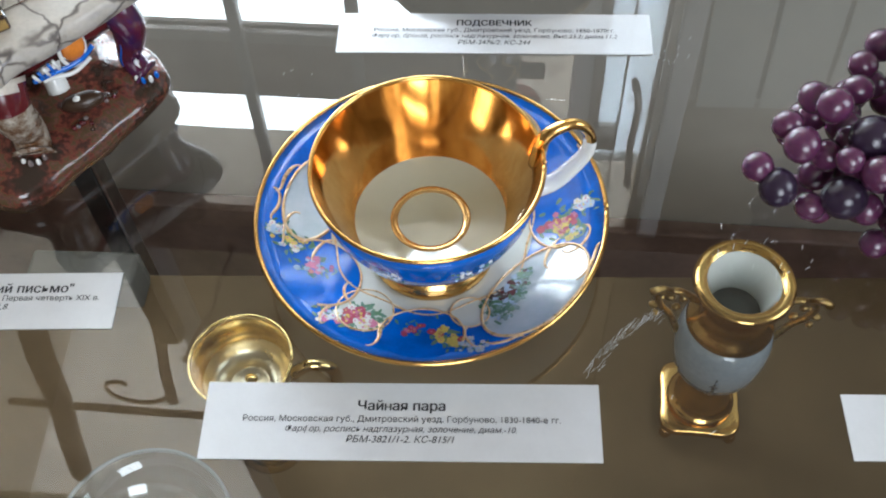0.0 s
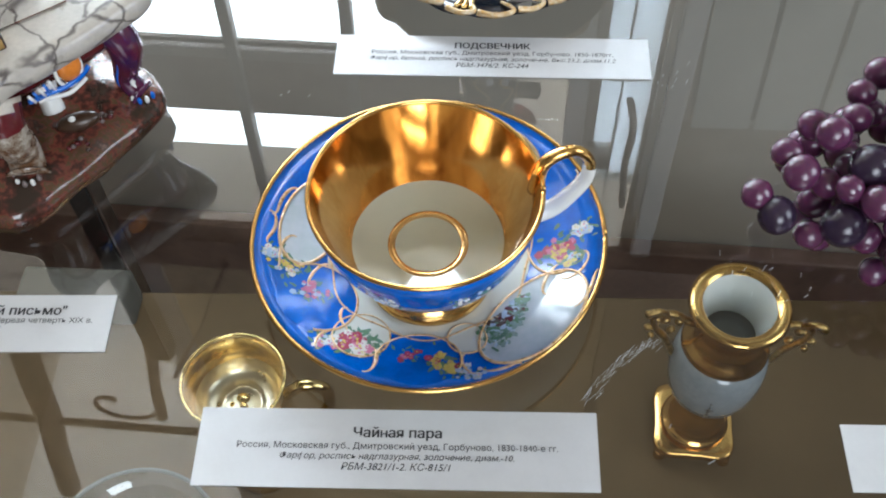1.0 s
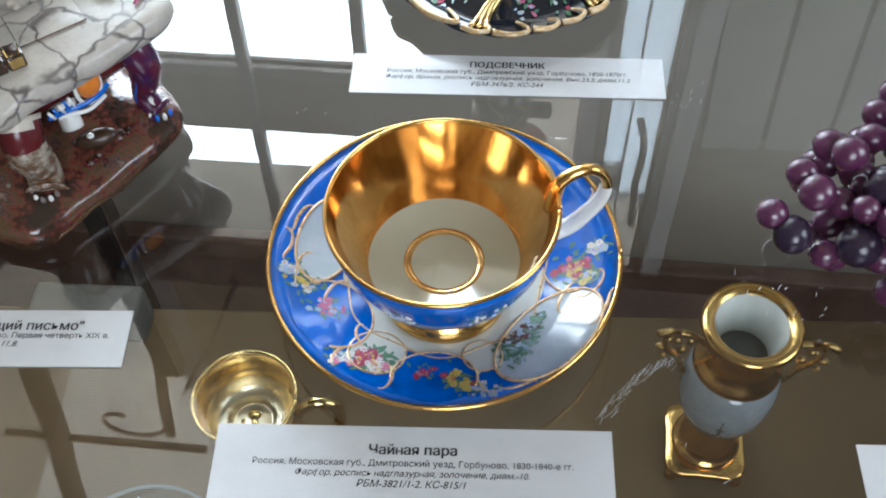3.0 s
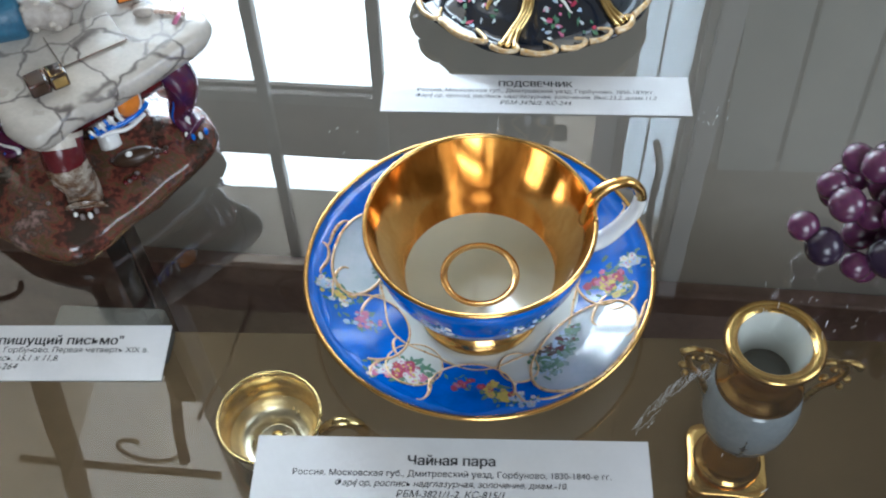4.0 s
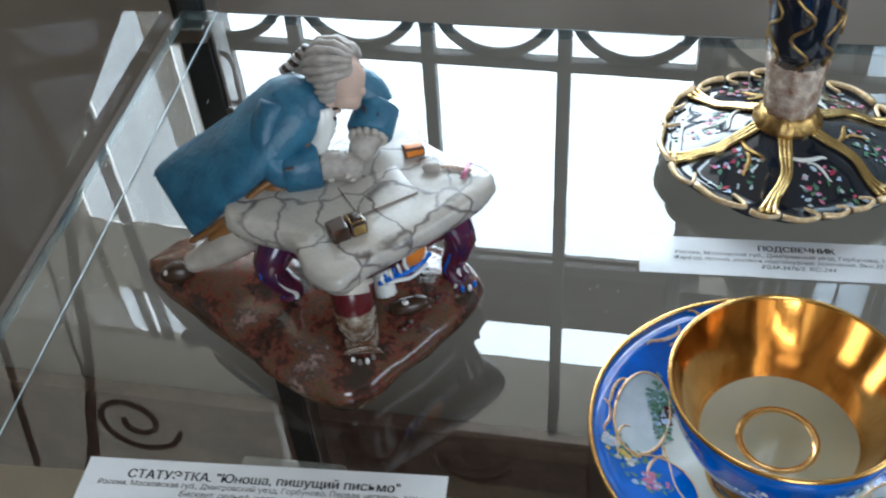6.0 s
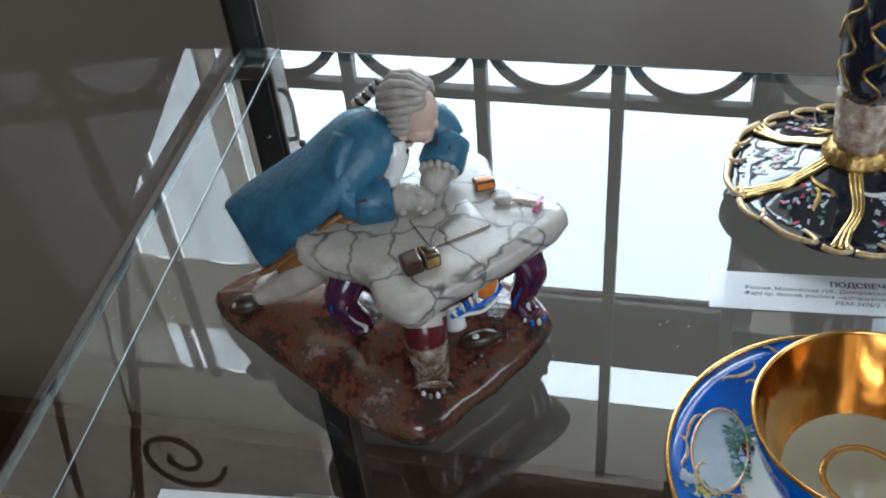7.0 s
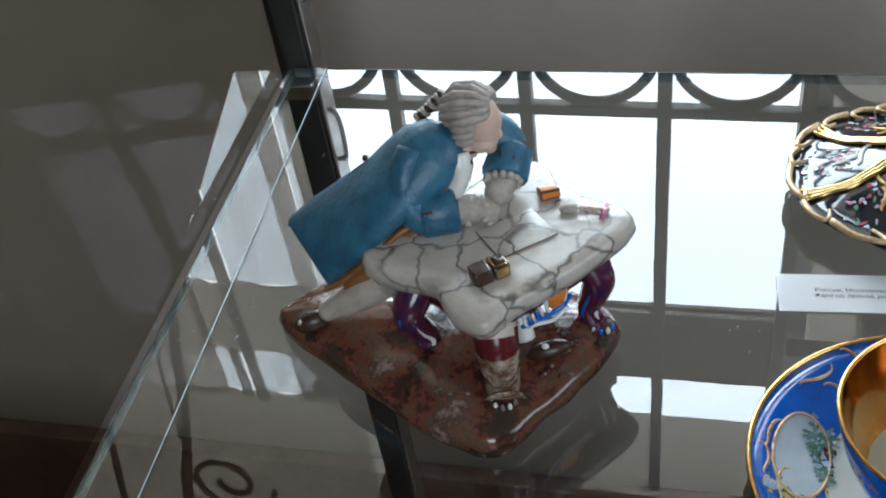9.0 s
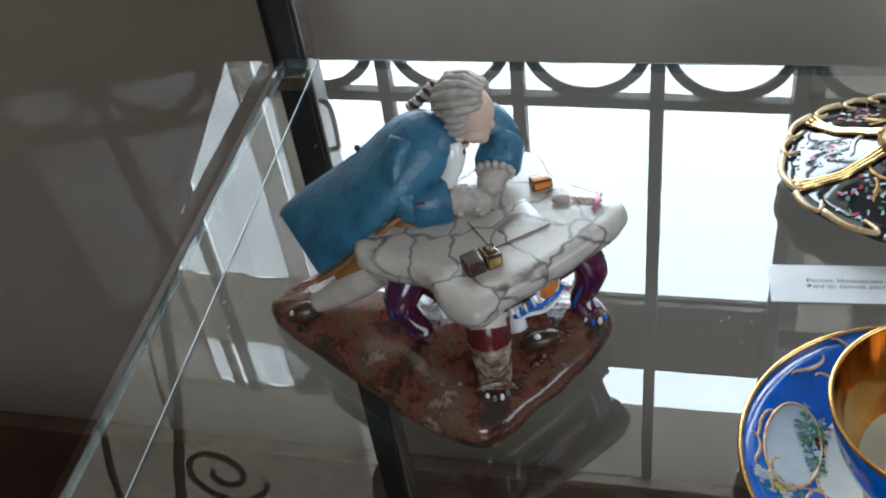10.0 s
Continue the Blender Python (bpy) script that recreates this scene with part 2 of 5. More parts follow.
def box(bm, x0, x1, y0, y1, z0, z1, bevel=0.0, m=None, mi=0):
    r = bmesh.ops.create_cube(bm, size=1)
    vs = r["verts"]
    bmesh.ops.scale(bm, vec=(x1 - x0, y1 - y0, z1 - z0), verts=vs)
    bmesh.ops.translate(bm, vec=((x0 + x1) / 2, (y0 + y1) / 2, (z0 + z1) / 2), verts=vs)
    fs = list({f for v in vs for f in v.link_faces})
    for f in fs:
        f.material_index = mi
    if bevel:
        es = list({e for v in vs for e in v.link_edges})
        g = bmesh.ops.bevel(bm, geom=es, offset=bevel, segments=2, affect="EDGES", profile=0.6)
        vs = list({v for f in g["faces"] for v in f.verts} | {v for v in vs if v.is_valid})
    if m:
        bmesh.ops.transform(bm, matrix=m, verts=vs)
    return vs


def lathe(bm, profile, seg=64, close=False, mats=None, wave=None):
    """Turn (r, z) rows round the z axis. wave(angle, i) scales the radius."""
    rows = []
    for i, (r, z) in enumerate(profile):
        rows.append([bm.verts.new((r * (wave(a, i) if wave else 1) * math.cos(a), r * (wave(a, i) if wave else 1) * math.sin(a), z)) for a in (2 * math.pi * k / seg for k in range(seg))])
    n = len(rows)
    for i in range(n if close else n - 1):
        p, q = rows[i], rows[(i + 1) % n]
        for k in range(seg):
            f = bm.faces.new((p[k], p[(k + 1) % seg], q[(k + 1) % seg], q[k]))
            if mats:
                f.material_index = mats[i]
    if not close:
        for row, flip in ((rows[0], True), (rows[-1], False)):
            if profile[0 if flip else -1][0] > 1e-5:
                f = bm.faces.new(row[::-1] if flip else row)
                if mats:
                    f.material_index = mats[0 if flip else -1]
    return rows


def tube(bm, pts, radii, seg=8, mi=0, flat=1.0, cap=True):
    """A round rod along points; radii one number or one a point."""
    pts = [Vector(p) for p in pts]
    if not isinstance(radii, (list, tuple)):
        radii = [radii] * len(pts)
    rows, up = [], None
    for i, p in enumerate(pts):
        d = (pts[min(i + 1, len(pts) - 1)] - pts[max(i - 1, 0)]).normalized()
        if up is None:
            up = d.orthogonal().normalized()
            if abs(d.z) < 0.9:
                up = (Vector((0, 0, 1)) - d * d.z).normalized()
        up = (up - d * up.dot(d)).normalized()
        side = d.cross(up)
        rows.append([bm.verts.new(p + radii[i] * (math.cos(a) * side + flat * math.sin(a) * up)) for a in (2 * math.pi * k / seg for k in range(seg))])
    for p, q in zip(rows, rows[1:]):
        for k in range(seg):
            f = bm.faces.new((p[k], p[(k + 1) % seg], q[(k + 1) % seg], q[k]))
            f.material_index = mi
    if cap:
        bm.faces.new(rows[0][::-1]).material_index = mi
        bm.faces.new(rows[-1]).material_index = mi
    return rows


def smooth_path(pts, n=6, closed=False):
    """Catmull-Rom through the points."""
    pts = [Vector(p) for p in pts]
    out, k = [], len(pts)
    for i in range(k if closed else k - 1):
        a, b, c, d = (pts[j % k] if closed else pts[min(max(j, 0), k - 1)] for j in (i - 1, i, i + 1, i + 2))
        for s in range(n):
            t = s / n
            out.append(0.5 * (2 * b + (c - a) * t + (2 * a - 5 * b + 4 * c - d) * t * t + (3 * b - a - 3 * c + d) * t ** 3))
    if not closed:
        out.append(pts[-1])
    return out


def blob(bm, at, size, turn=(0, 0, 0), seg=16, mi=0):
    m = pose(*at, *turn) @ Matrix.Diagonal((*size, 1))
    r = bmesh.ops.create_uvsphere(bm, u_segments=seg, v_segments=max(seg * 2 // 3, 5), radius=1, matrix=m)
    for f in {f for v in r["verts"] for f in v.link_faces}:
        f.material_index = mi
    return r["verts"]


# ---- the room: u runs along the window wall, v outwards ----
ROOM = Matrix.Translation((-0.165, 0.41, 0)) @ pose(0, 0, 0, 0, 0, -4)


def wall_box(name, material, x0, x1, y0, y1, z0, z1, label="", category="wall", bevel=0.0):
    bm = bmesh.new()
    box(bm, x0, x1, y0, y1, z0, z1, bevel)
    ob = part(name, bm, material, smooth=False)
    ob.matrix_world = ROOM
    return tagged(ob, label or "plain painted wall of the room", category, kind="structure")


wall_box("floor", WOOD, -2.6, 2.9, -3.4, 0.0, -1.0, -0.9, "dark brown wooden floor", "floor")
wall_box("ceiling", BEIGE, -2.6, 2.9, -3.4, 0.03, 2.1, 2.2, "pale plaster ceiling", "ceiling")
wall_box("wall_west", BEIGE, -2.6, -2.5, -3.4, 0.0, -0.9, 2.1)
wall_box("wall_east", BEIGE, 2.8, 2.9, -3.4, 0.0, -0.9, 2.1)
wall_box("wall_south", BEIGE, -2.5, 2.8, -3.4, -3.3, -0.9, 2.1)
WX0, WX1 = -0.160, 0.178
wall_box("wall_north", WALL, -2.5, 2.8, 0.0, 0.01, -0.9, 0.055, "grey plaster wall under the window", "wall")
wall_box("wall_north_pier_west", BEIGE, -2.5, -1.1, 0.0, 0.03, 0.055, 2.1, "beige plaster beside the window")
wall_box("wall_north_jamb", FRAME, -0.19, WX0, 0.0, 0.008, 0.055, 1.5, "grey painted window jamb")
wall_box("wall_north_pier_east", BEIGE, 0.33, 2.8, 0.0, 0.01, 0.055, 0.37, "beige plaster beside the window")
# the upper pier takes the darkened plaster copy
wall_box("wall_north_pier_upper", DIM_OCHRE_WALL, 0.33, 2.8, 0.0, 0.01, 0.37, 2.1, "beige plaster beside the window")
wall_box("wall_north_rail", RAIL, WX0, WX1, 0.0, 0.004, 0.306, 0.392, "brown-grey painted rail between the lights")
wall_box("wall_north_head", BEIGE, -1.1, 0.33, 0.0, 0.01, 1.5, 2.1, "beige plaster above the window")
wall_box("baseboard", WOOD, -2.5, 2.8, -0.02, -0.001, -0.9, -0.54, "dark red-brown wooden dado under the window", "trim", 0.003)
wall_box("trim_rail", FRAME, WX0, WX1, -0.008, -0.001, 0.308, 0.320, "thin grey moulding on the window rail", "trim", 0.002)
wall_box("trim_band", BAND, -0.19, 2.8, -0.03, -0.001, 0.555, 0.605, "dark wooden curtain board above the window", "trim", 0.004)
for u0, u1, d, z1 in ((0.262, 0.2795, 0.006, 0.47), (0.3400, 0.3580, 0.013, 0.62), (0.181, 0.200, 0.006, 0.384)):
    wall_box("trim_casing", PANEL, u0, u1, -d, -0.001, 0.06, z1, "off-white vertical window casing", "trim", 0.002)
for u0, u1 in ((0.2795, 0.2885), (0.3045, 0.3062), (0.3335, 0.3400)):
    wall_box("trim_casing", FRAME, u0, u1, -0.007, -0.001, 0.05, 0.50, "grey upright bar along the milky backlit reveal", "trim", 0.001)
o = wall_box("backdrop", SKY, -1.9, 1.3, 0.7, 0.72, -0.6, 2.3, "bright white overcast sky outside the window", "sky")



def hanging(name, material, u0, u1, z0, z1, v, fold, waves, label, category, lean=0.0):
    """A hanging cloth with soft upright folds."""
    bm, n = bmesh.new(), 160
    rows = [[bm.verts.new((u0 + (u1 - u0 + lean * (z - z0)) * i / n, v + fold * math.sin(waves * i / n * 6.28 + 0.7 * math.sin(5 * i / n)), z)) for i in range(n + 1)] for z in (z0, (z0 + z1) / 2, z1)]
    for p, q in zip(rows, rows[1:]):
        for i in range(n):
            bm.faces.new((p[i], p[i + 1], q[i + 1], q[i]))
    ob = part(name, bm, material)
    ob.matrix_world = ROOM
    return tagged(ob, label, category)


for u0, u1, z0, z1, w in ((-1.1, -0.340, 0.05, 0.470, 17), (-0.233, -0.212, 0.05, 0.470, 1), (-0.205, -0.186, 0.05, 0.470, 1), (-0.350, -0.225, 0.05, 0.085, 2), (-0.350, -0.186, 0.314, 0.405, 3), (-0.214, -0.203, 0.405, 0.470, 1), (-1.1, -0.186, 0.462, 1.51, 21)):
    hanging("curtain", TULLE, u0, u1, z0, z1, 0.006, 0.0025, w, "cream sheer curtain with soft folds beside the window", "curtain")
for u0, u1, z0, z1 in ((-0.300, -0.231, 0.085, 0.314), (-0.342, -0.307, 0.085, 0.314), (-0.214, -0.203, 0.085, 0.314), (-0.317, -0.258, 0.407, 0.462), (-0.345, -0.322, 0.407, 0.462)):
    hanging("frosted_window", FROST, u0, u1, z0 - 0.004, z1 + 0.004, 0.0105, 0.0002, 1, "frosted bluish-white side window between curtains", "window")
for u0, u1, z0, z1 in ((-0.309, -0.298, 0.05, 0.47), (-0.324, -0.315, 0.40, 0.466), (-0.260, -0.230, 0.40, 0.466)):
    wall_box("trim_mullion", FRAME, u0, u1, 0.001, 0.0045, z0, z1, "grey painted mullion of the side window", "trim")
hanging("blind_top", BLIND_DIM, -0.188, 0.334, 0.595, 1.5, 0.009, 0.0004, 3, "dimmed beige blind over the upper window", "blind")
for u0, u1, z0, z1 in ((0.179, 0.287, 0.050, 0.386), (0.233, 0.287, 0.386, 0.450)):
    hanging("side_blind", BLIND, u0, u1, z0, z1, 0.007, 0.0003, 2, "beige blind beside the window head", "blind")
hanging("roller_blind", BLIND, -0.188, 0.334, 0.446, 0.60, 0.007, 0.0004, 3, "beige roller blind drawn over the upper window", "blind")

# translucent sheets lit from behind, added to stand in for the daylit reveal
for u0, u1 in ((0.287, 0.3053), (0.3053, 0.335)):
    hanging("backlit_reveal", MILKY, u0, u1, 0.050, 0.460, 0.003, 0.0001, 1, "milky bluish-white backlit sheet for the daylit reveal beside the panelling", "window")
hanging("curtain", TULLE, -0.48, -0.252, 0.05, 0.330, -0.001, 0.0012, 7, "cream sheer curtain drawn aside at a slant", "curtain", -0.36)

# boarded panelling beside the window
panelling = tagged(new("trim_panelling"), "off-white vertical boards with dark joints beside the window", "panelling", kind="structure")
panelling.matrix_world = ROOM @ pose(0.3605, 0, 0.29, 0, 2.6, 0) @ pose(-0.3605, 0, -0.29)
bm = bmesh.new()
box(bm, 0.3640, 0.96, -0.006, -0.001, 0.056, 0.360)
part("backing", bm, JOINT, panelling, smooth=False)
bm = bmesh.new()
box(bm, 0, 0.0466, -0.0090, -0.006, 0.050, 0.369, 0.0010)
first = part("board", bm, SAGE, panelling, smooth=False)
first.location = (0.3625, 0, 0)
for k in range(1, 12):
    o = new("board", first.data)
    o.parent, o.location = panelling, (0.3625 + 0.0505 * k, 0, 0)

# window with an iron grille
window = tagged(new("window_1"), "bright window behind a grey painted iron grille", "window", kind="structure")
window.matrix_world = ROOM
bm = bmesh.new()
box(bm, WX0, WX1, 0.006, 0.008, 0.055, 0.445)
o = part("pane", bm, CLEAR, window, smooth=False)
o.visible_shadow = False
grille = thing("window_grille", ROOM @ pose(0.09, 0, 0.11, 0, -1.1, 0) @ pose(-0.09, 0, -0.11), "grey painted iron grille with a row of rings", "grille")
BARS = (-0.1020, -0.0045, 0.0910, 0.1840)
for k, u in enumerate(BARS):
    bm = bmesh.new()
    box(bm, u - 0.0048, u + 0.0048, -0.016, -0.006, 0.04, 0.53, 0.0015)
    part("upright", bm, IRON, grille, smooth=False)
bm = bmesh.new()
box(bm, -0.2, 0.32, -0.0160, -0.0060, 0.1075, 0.1155, 0.0012)
part("crossbar", bm, IRON, grille, smooth=False)
bm = bmesh.new()
tube(bm, [(0.0415 * math.cos(a), -0.011, 0.0415 * math.sin(a)) for a in (2 * math.pi * i / 48 for i in range(49))], 0.0040, 8)
ring = part("ring", bm, IRON, grille)
mids = [-0.1510, -0.0532, 0.0432, 0.1375, 0.232]
ring.location = (mids[0], 0, 0.0645)
for u in mids[1:]:
    o = new("ring", ring.data)
    o.parent, o.location = grille, (u, 0, 0.0645)


def spiral(cu, cz, r0, turns, start, grow=1, n=40, v=-0.014):
    out = []
    for i in range(n + 1):
        t = i / n
        a = radians(start) + grow * turns * 2 * math.pi * t
        r = r0 * (1 - 0.8 * t)
        out.append((cu + r * math.cos(a), v, cz + r * math.sin(a)))
    return out


# forged ironwork above the window: uprights, slanting rods and scrolls
forged = thing("forged_trellis", ROOM, "brown forged iron trellis with scrolls on the wall", "trellis")
for a, b, r in (((-0.318, 0.24), (-0.43, 0.68), 0.0052), ((-0.36, 0.20), (-0.385, 0.5), 0.002), ((-0.385, 0.5), (-0.46, 0.72), 0.002), ((-0.34, 0.74), (-0.44, 1.25), 0.017),
                ((-0.165, 0.58), (-0.22, 0.96), 0.0075), ((-0.06, 0.58), (-0.175, 0.84), 0.0025), ((-0.44, 0.30), (-0.50, 0.66), 0.004), ((-0.46, 1.0), (-0.18, 1.0), 0.006)):
    bm = bmesh.new()
    pts = [(a[0] + (b[0] - a[0]) * t, -0.04, a[1] + (b[1] - a[1]) * t) for t in (0, 0.25, 0.5, 0.75, 1)]
    pts[2] = (pts[2][0] + 0.004, -0.04, pts[2][2])
    tube(bm, smooth_path(pts, 4), r, 8)
    part("rod", bm, LEATHER, forged)
for cu, cz, r, turns, start, g in ((-0.350, 0.557, 0.050, 1.5, 10, 1), (0.003, 0.545, 0.045, 1.4, 20, 1), (-0.275, 0.93, 0.055, 0.8, 0, 1), (-0.10, 0.50, 0.04, 1.0, 160, -1)):
    bm = bmesh.new()
    tube(bm, spiral(cu, cz, r, turns, start, g, v=-0.04), 0.0032, 8)
    part("scroll", bm, LEATHER, forged)

# small fittings on the wall
lever = thing("casement_stay", ROOM, "thin grey steel casement stay on the wall", "fitting")
bm = bmesh.new()
tube(bm, smooth_path([(0.312, -0.012, 0.335), (0.318, -0.02, 0.36), (0.317, -0.02, 0.41), (0.321, -0.018, 0.468)], 5), 0.0032, 8)
part("lever", bm, STEEL, lever)
bm = bmesh.new()
box(bm, 0.284, 0.305, -0.014, -0.006, 0.395, 0.425, 0.002)
part("plate", bm, STEEL, lever)
tap = thing("valve", ROOM, "dark red valve with a short spout", "valve")
bm = bmesh.new()
lathe(bm, [(0, -0.012), (0.012, -0.012), (0.016, -0.006), (0.012, 0.004), (0.006, 0.010), (0.004, 0.026), (0, 0.027)], 20)
o = part("body", bm, RED, tap)
o.location, o.scale = (0.221, -0.032, 0.354), (1.1, 1.1, 1.1)
bm = bmesh.new()
box(bm, 0.185, 0.24, -0.03, -0.02, 0.312, 0.324, 0.003)
part("lug", bm, DARK, tap)

# corner upright of the showcase with its loop handle
post = thing("showcase_upright", pose(-0.285, 0.290, -0.90, 0, 0, -4), "dark metal corner upright of the glass showcase", "frame")
bm = bmesh.new()
box(bm, -0.0095, 0.0095, -0.0095, 0.0095, 0, 1.51, 0.0012)
part("profile", bm, DARK, post, smooth=False)
bm = bmesh.new()
box(bm, 0.0097, 0.0125, -0.008, 0.008, 0.0, 1.51, 0.0008)
part("bead", bm, STEEL, post, smooth=False)
bm = bmesh.new()
tube(bm, smooth_path([(0.010, -0.004, 0.972), (0.016, -0.004, 0.971), (0.018, -0.004, 0.966), (0.018, -0.004, 0.944), (0.015, -0.004, 0.937), (0.010, -0.004, 0.936)], 5), 0.0016, 8)
part("loop_handle", bm, STEEL, post)

# ---- glass shelf, side pane and lower board ----
CORNERS = [(-0.281, -0.27), (0.46, -0.27), (0.46, 0.211), (-0.283, 0.272)]
shelf = thing("glass_shelf", pose(0, 0, 0), "clear glass display shelf with roughly ground edges", "shelf")
bm = bmesh.new()
bm.faces.new([bm.verts.new((x, y, 0)) for x, y in CORNERS])
part("sheet", bm, GLASS, shelf, smooth=False)
rng = random.Random(4)
for i in range(4):
    a, b = Vector((*CORNERS[i], 0)), Vector((*CORNERS[(i + 1) % 4], 0))
    n = 90 if i == 3 else 30
    d = (b - a).normalized()
    out = Vector((d.y, -d.x, 0))
    bm = bmesh.new()
    rows = []
    for k in range(n + 1):
        p = a.lerp(b, k / n)
        w = 0.0005 + 0.0006 * rng.random()
        rows.append([bm.verts.new(p + o) for o in (Vector((0, 0, 0.0002)), out * w + Vector((0, 0, -0.0004 * rng.random())), out * w * 0.8 + Vector((0, 0, -0.0052)), Vector((0, 0, -0.0056)))])
    for p, q in zip(rows, rows[1:]):
        for j in range(3):
            bm.faces.new((p[j], p[j + 1], q[j + 1], q[j]))
    part("ground_edge", bm, EDGE, shelf)
bm = bmesh.new()
tube(bm, [(-0.2535, -0.25, 0.0008), (-0.2575, 0.0, 0.0008), (-0.2625, 0.27, 0.0008)], 0.0003, 6)
o = part("glass_bead", bm, RIB)
tagged(o, "thin pale glass strip lying along the shelf edge", "strip")
bm = bmesh.new()
bm.faces.new([bm.verts.new(v) for v in ((-0.2950, 0.130, -0.0005), (-0.2962, 0.272, -0.0005), (-0.319, 0.272, -0.0005))])
part("side_sheet", bm, GLASS, shelf, smooth=False)
side = thing("glass_partition", pose(-0.2855, 0, 0.001, 0, -2, 0), "dark-tinted glass side partition of the showcase", "glass panel")
bm = bmesh.new()
bm.faces.new([bm.verts.new(v) for v in ((0, -0.27, 0), (0, 0.27, 0), (0, 0.27, 0.42), (0, -0.27, 0.42))])
part("sheet", bm, SIDE_GLASS, side, smooth=False)

BZ = -0.34
# unseen panels added to keep the lamps' light off the lower board
bm = bmesh.new()
box(bm, -0.9, 0.48, -0.325, -0.305, BZ - 0.02, -0.14, 0.002)
box(bm, 0.48, 0.50, -0.325, 0.191, BZ - 0.02, -0.10, 0.002)
o = part("light_block_apron", bm, WOOD, smooth=False)
tagged(o, "unseen red-brown wooden apron added to block light", "panel")
bm = bmesh.new()
box(bm, -0.9, 0.478, -0.303, 0.191, BZ - 0.02, BZ, 0.002)
o = part("lower_board", bm, BOARD, smooth=False)
tagged(o, "olive brown laminate board below the glass shelf", "shelf")
# stand of the showcase: legs to the floor and rods that carry the glass
stand = thing("showcase_stand", pose(0, 0, -0.9), "dark metal stand carrying the showcase", "stand")
for x, y in ((-0.85, -0.28), (0.45, -0.28), (-0.85, 0.16), (0.45, 0.16)):
    bm = bmesh.new()
    box(bm, x - 0.02, x + 0.02, y - 0.02, y + 0.02, 0, 0.54, 0.002)
    part("leg", bm, DARK, stand, smooth=False)
for x, y in ((-0.276, -0.262), (0.455, -0.262), (0.455, 0.185)):
    bm = bmesh.new()
    tube(bm, [(x, y, 0.56), (x, y, 0.8945)], 0.004, 10)
    part("rod", bm, STEEL, stand)
bm = bmesh.new()
box(bm, -0.290, -0.270, 0.262, 0.283, 0.885, 0.8942, 0.001)
part("clip", bm, STEEL, stand, smooth=False)


# ---- printed labels ----
def printed(text, width, at, card, bold=0.0, shear=0.0):
    c = bpy.data.curves.new("print", "FONT")
    c.small_caps_scale = 0.74
    c.body, c.align_x, c.align_y, c.size, c.offset, c.shear, c.resolution_u = text.replace("н", "h"), "CENTER", "CENTER", 1.0, bold, shear, 3
    for i, ch in enumerate(text):
        if ch == "н":
            c.body_format[i].use_small_caps = True
    tmp = new("print", c)
    bpy.context.view_layer.update()
    mesh = bpy.data.meshes.new_from_object(tmp)
    bpy.data.objects.remove(tmp)
    xs = [v.co.x for v in mesh.vertices]
    k = width / (max(xs) - min(xs))
    mesh.transform(Matrix.Diagonal((k, k, 1, 1)))
    mesh.materials.append(INK)
    ob = new("print", mesh)
    ob.parent, ob.location = card, (at[0], at[1], 0.00042)
    return ob


def label_card(tl, tr, depth, label, lines, curl):
    a, b = Vector(tl), Vector(tr)
    w, ang = (b - a).length, math.degrees(math.atan2(b.y - a.y, b.x - a.x))
    card = thing("label_card", pose(a.x, a.y, 0.0003, 0, 0, ang), label, "label", "labels on the shelf")
    bm = bmesh.new()
    box(bm, 0, w, -depth, 0, 0, 0.0003)
    part("card", bm, PAPER, card, smooth=False)
    for text, share, down, bold, shear in lines:
        for k in range(3 if bold else 1):
            printed(text, w * share, (w * 0.5 + 0.00011 * k, -depth * down), card, 0, shear).location.z += 0.00002 * k
    return card


label_card((-0.060, -0.064), (0.060, -0.064), 0.0252, "white paper label with black print before the tea pair",
           (("Чайная пара", 0.22, 0.31, 0.00012, 0), ("Россия, Московская губ., Дмитровский уезд, Горбуново, 1830-1840-е гг.", 0.80, 0.48, 0, 0),
            ("Фарфор, роспись надглазурная, золочение, диам.-10.", 0.58, 0.61, 0, 0.25), ("РБМ-3821/1-2. КС-815/1", 0.27, 0.74, 0, 0.25)), 0)
label_card((-0.032, 0.098), (0.089, 0.096), 0.0212, "white paper label with black print before the candlestick",
           (("ПОДСВЕЧНИК", 0.24, 0.25, 0.00012, 0), ("Россия, Московская губ., Дмитровский уезд, Горбуново, 1850-1870гг.", 0.77, 0.43, 0, 0),
            ("Фарфор, бронза, роспись надглазурная, золочение. Выс.23.2; диам.11.2", 0.78, 0.58, 0, 0.25), ("РБМ-3476/2. КС-244", 0.23, 0.74, 0, 0.25)), 0)
label_card((-0.220, -0.026), (-0.095, -0.024), 0.0212, "white paper label with black print before the statuette",
           (('СТАТУЭТКА. "Юноша, пишущий письмо"', 0.75, 0.29, 0.00012, 0), ("Россия, Московская губ., Дмитровский уезд, Горбуново. Первая четверть XIX в.", 0.90, 0.46, 0, 0),
            ("Бисквит, рельеф, роспись. 15,1 х 11,8.", 0.43, 0.61, 0, 0.25), ("РБМ-2630. КС-264", 0.22, 0.76, 0, 0.25)), 0)
blank = label_card((0.1325, -0.0665), (0.2525, -0.0665), 0.0212, "white paper label with faint print at the shelf front", (), 0)
for u0, u1, d in ((0.040, 0.080, 0.0065), (0.012, 0.108, 0.0100), (0.022, 0.098, 0.0128), (0.045, 0.075, 0.0155)):
    bm = bmesh.new()
    box(bm, u0, u1, -d - 0.0006, -d + 0.0006, 0.0004, 0.00046)
    part("print", bm, INK, blank, smooth=False)


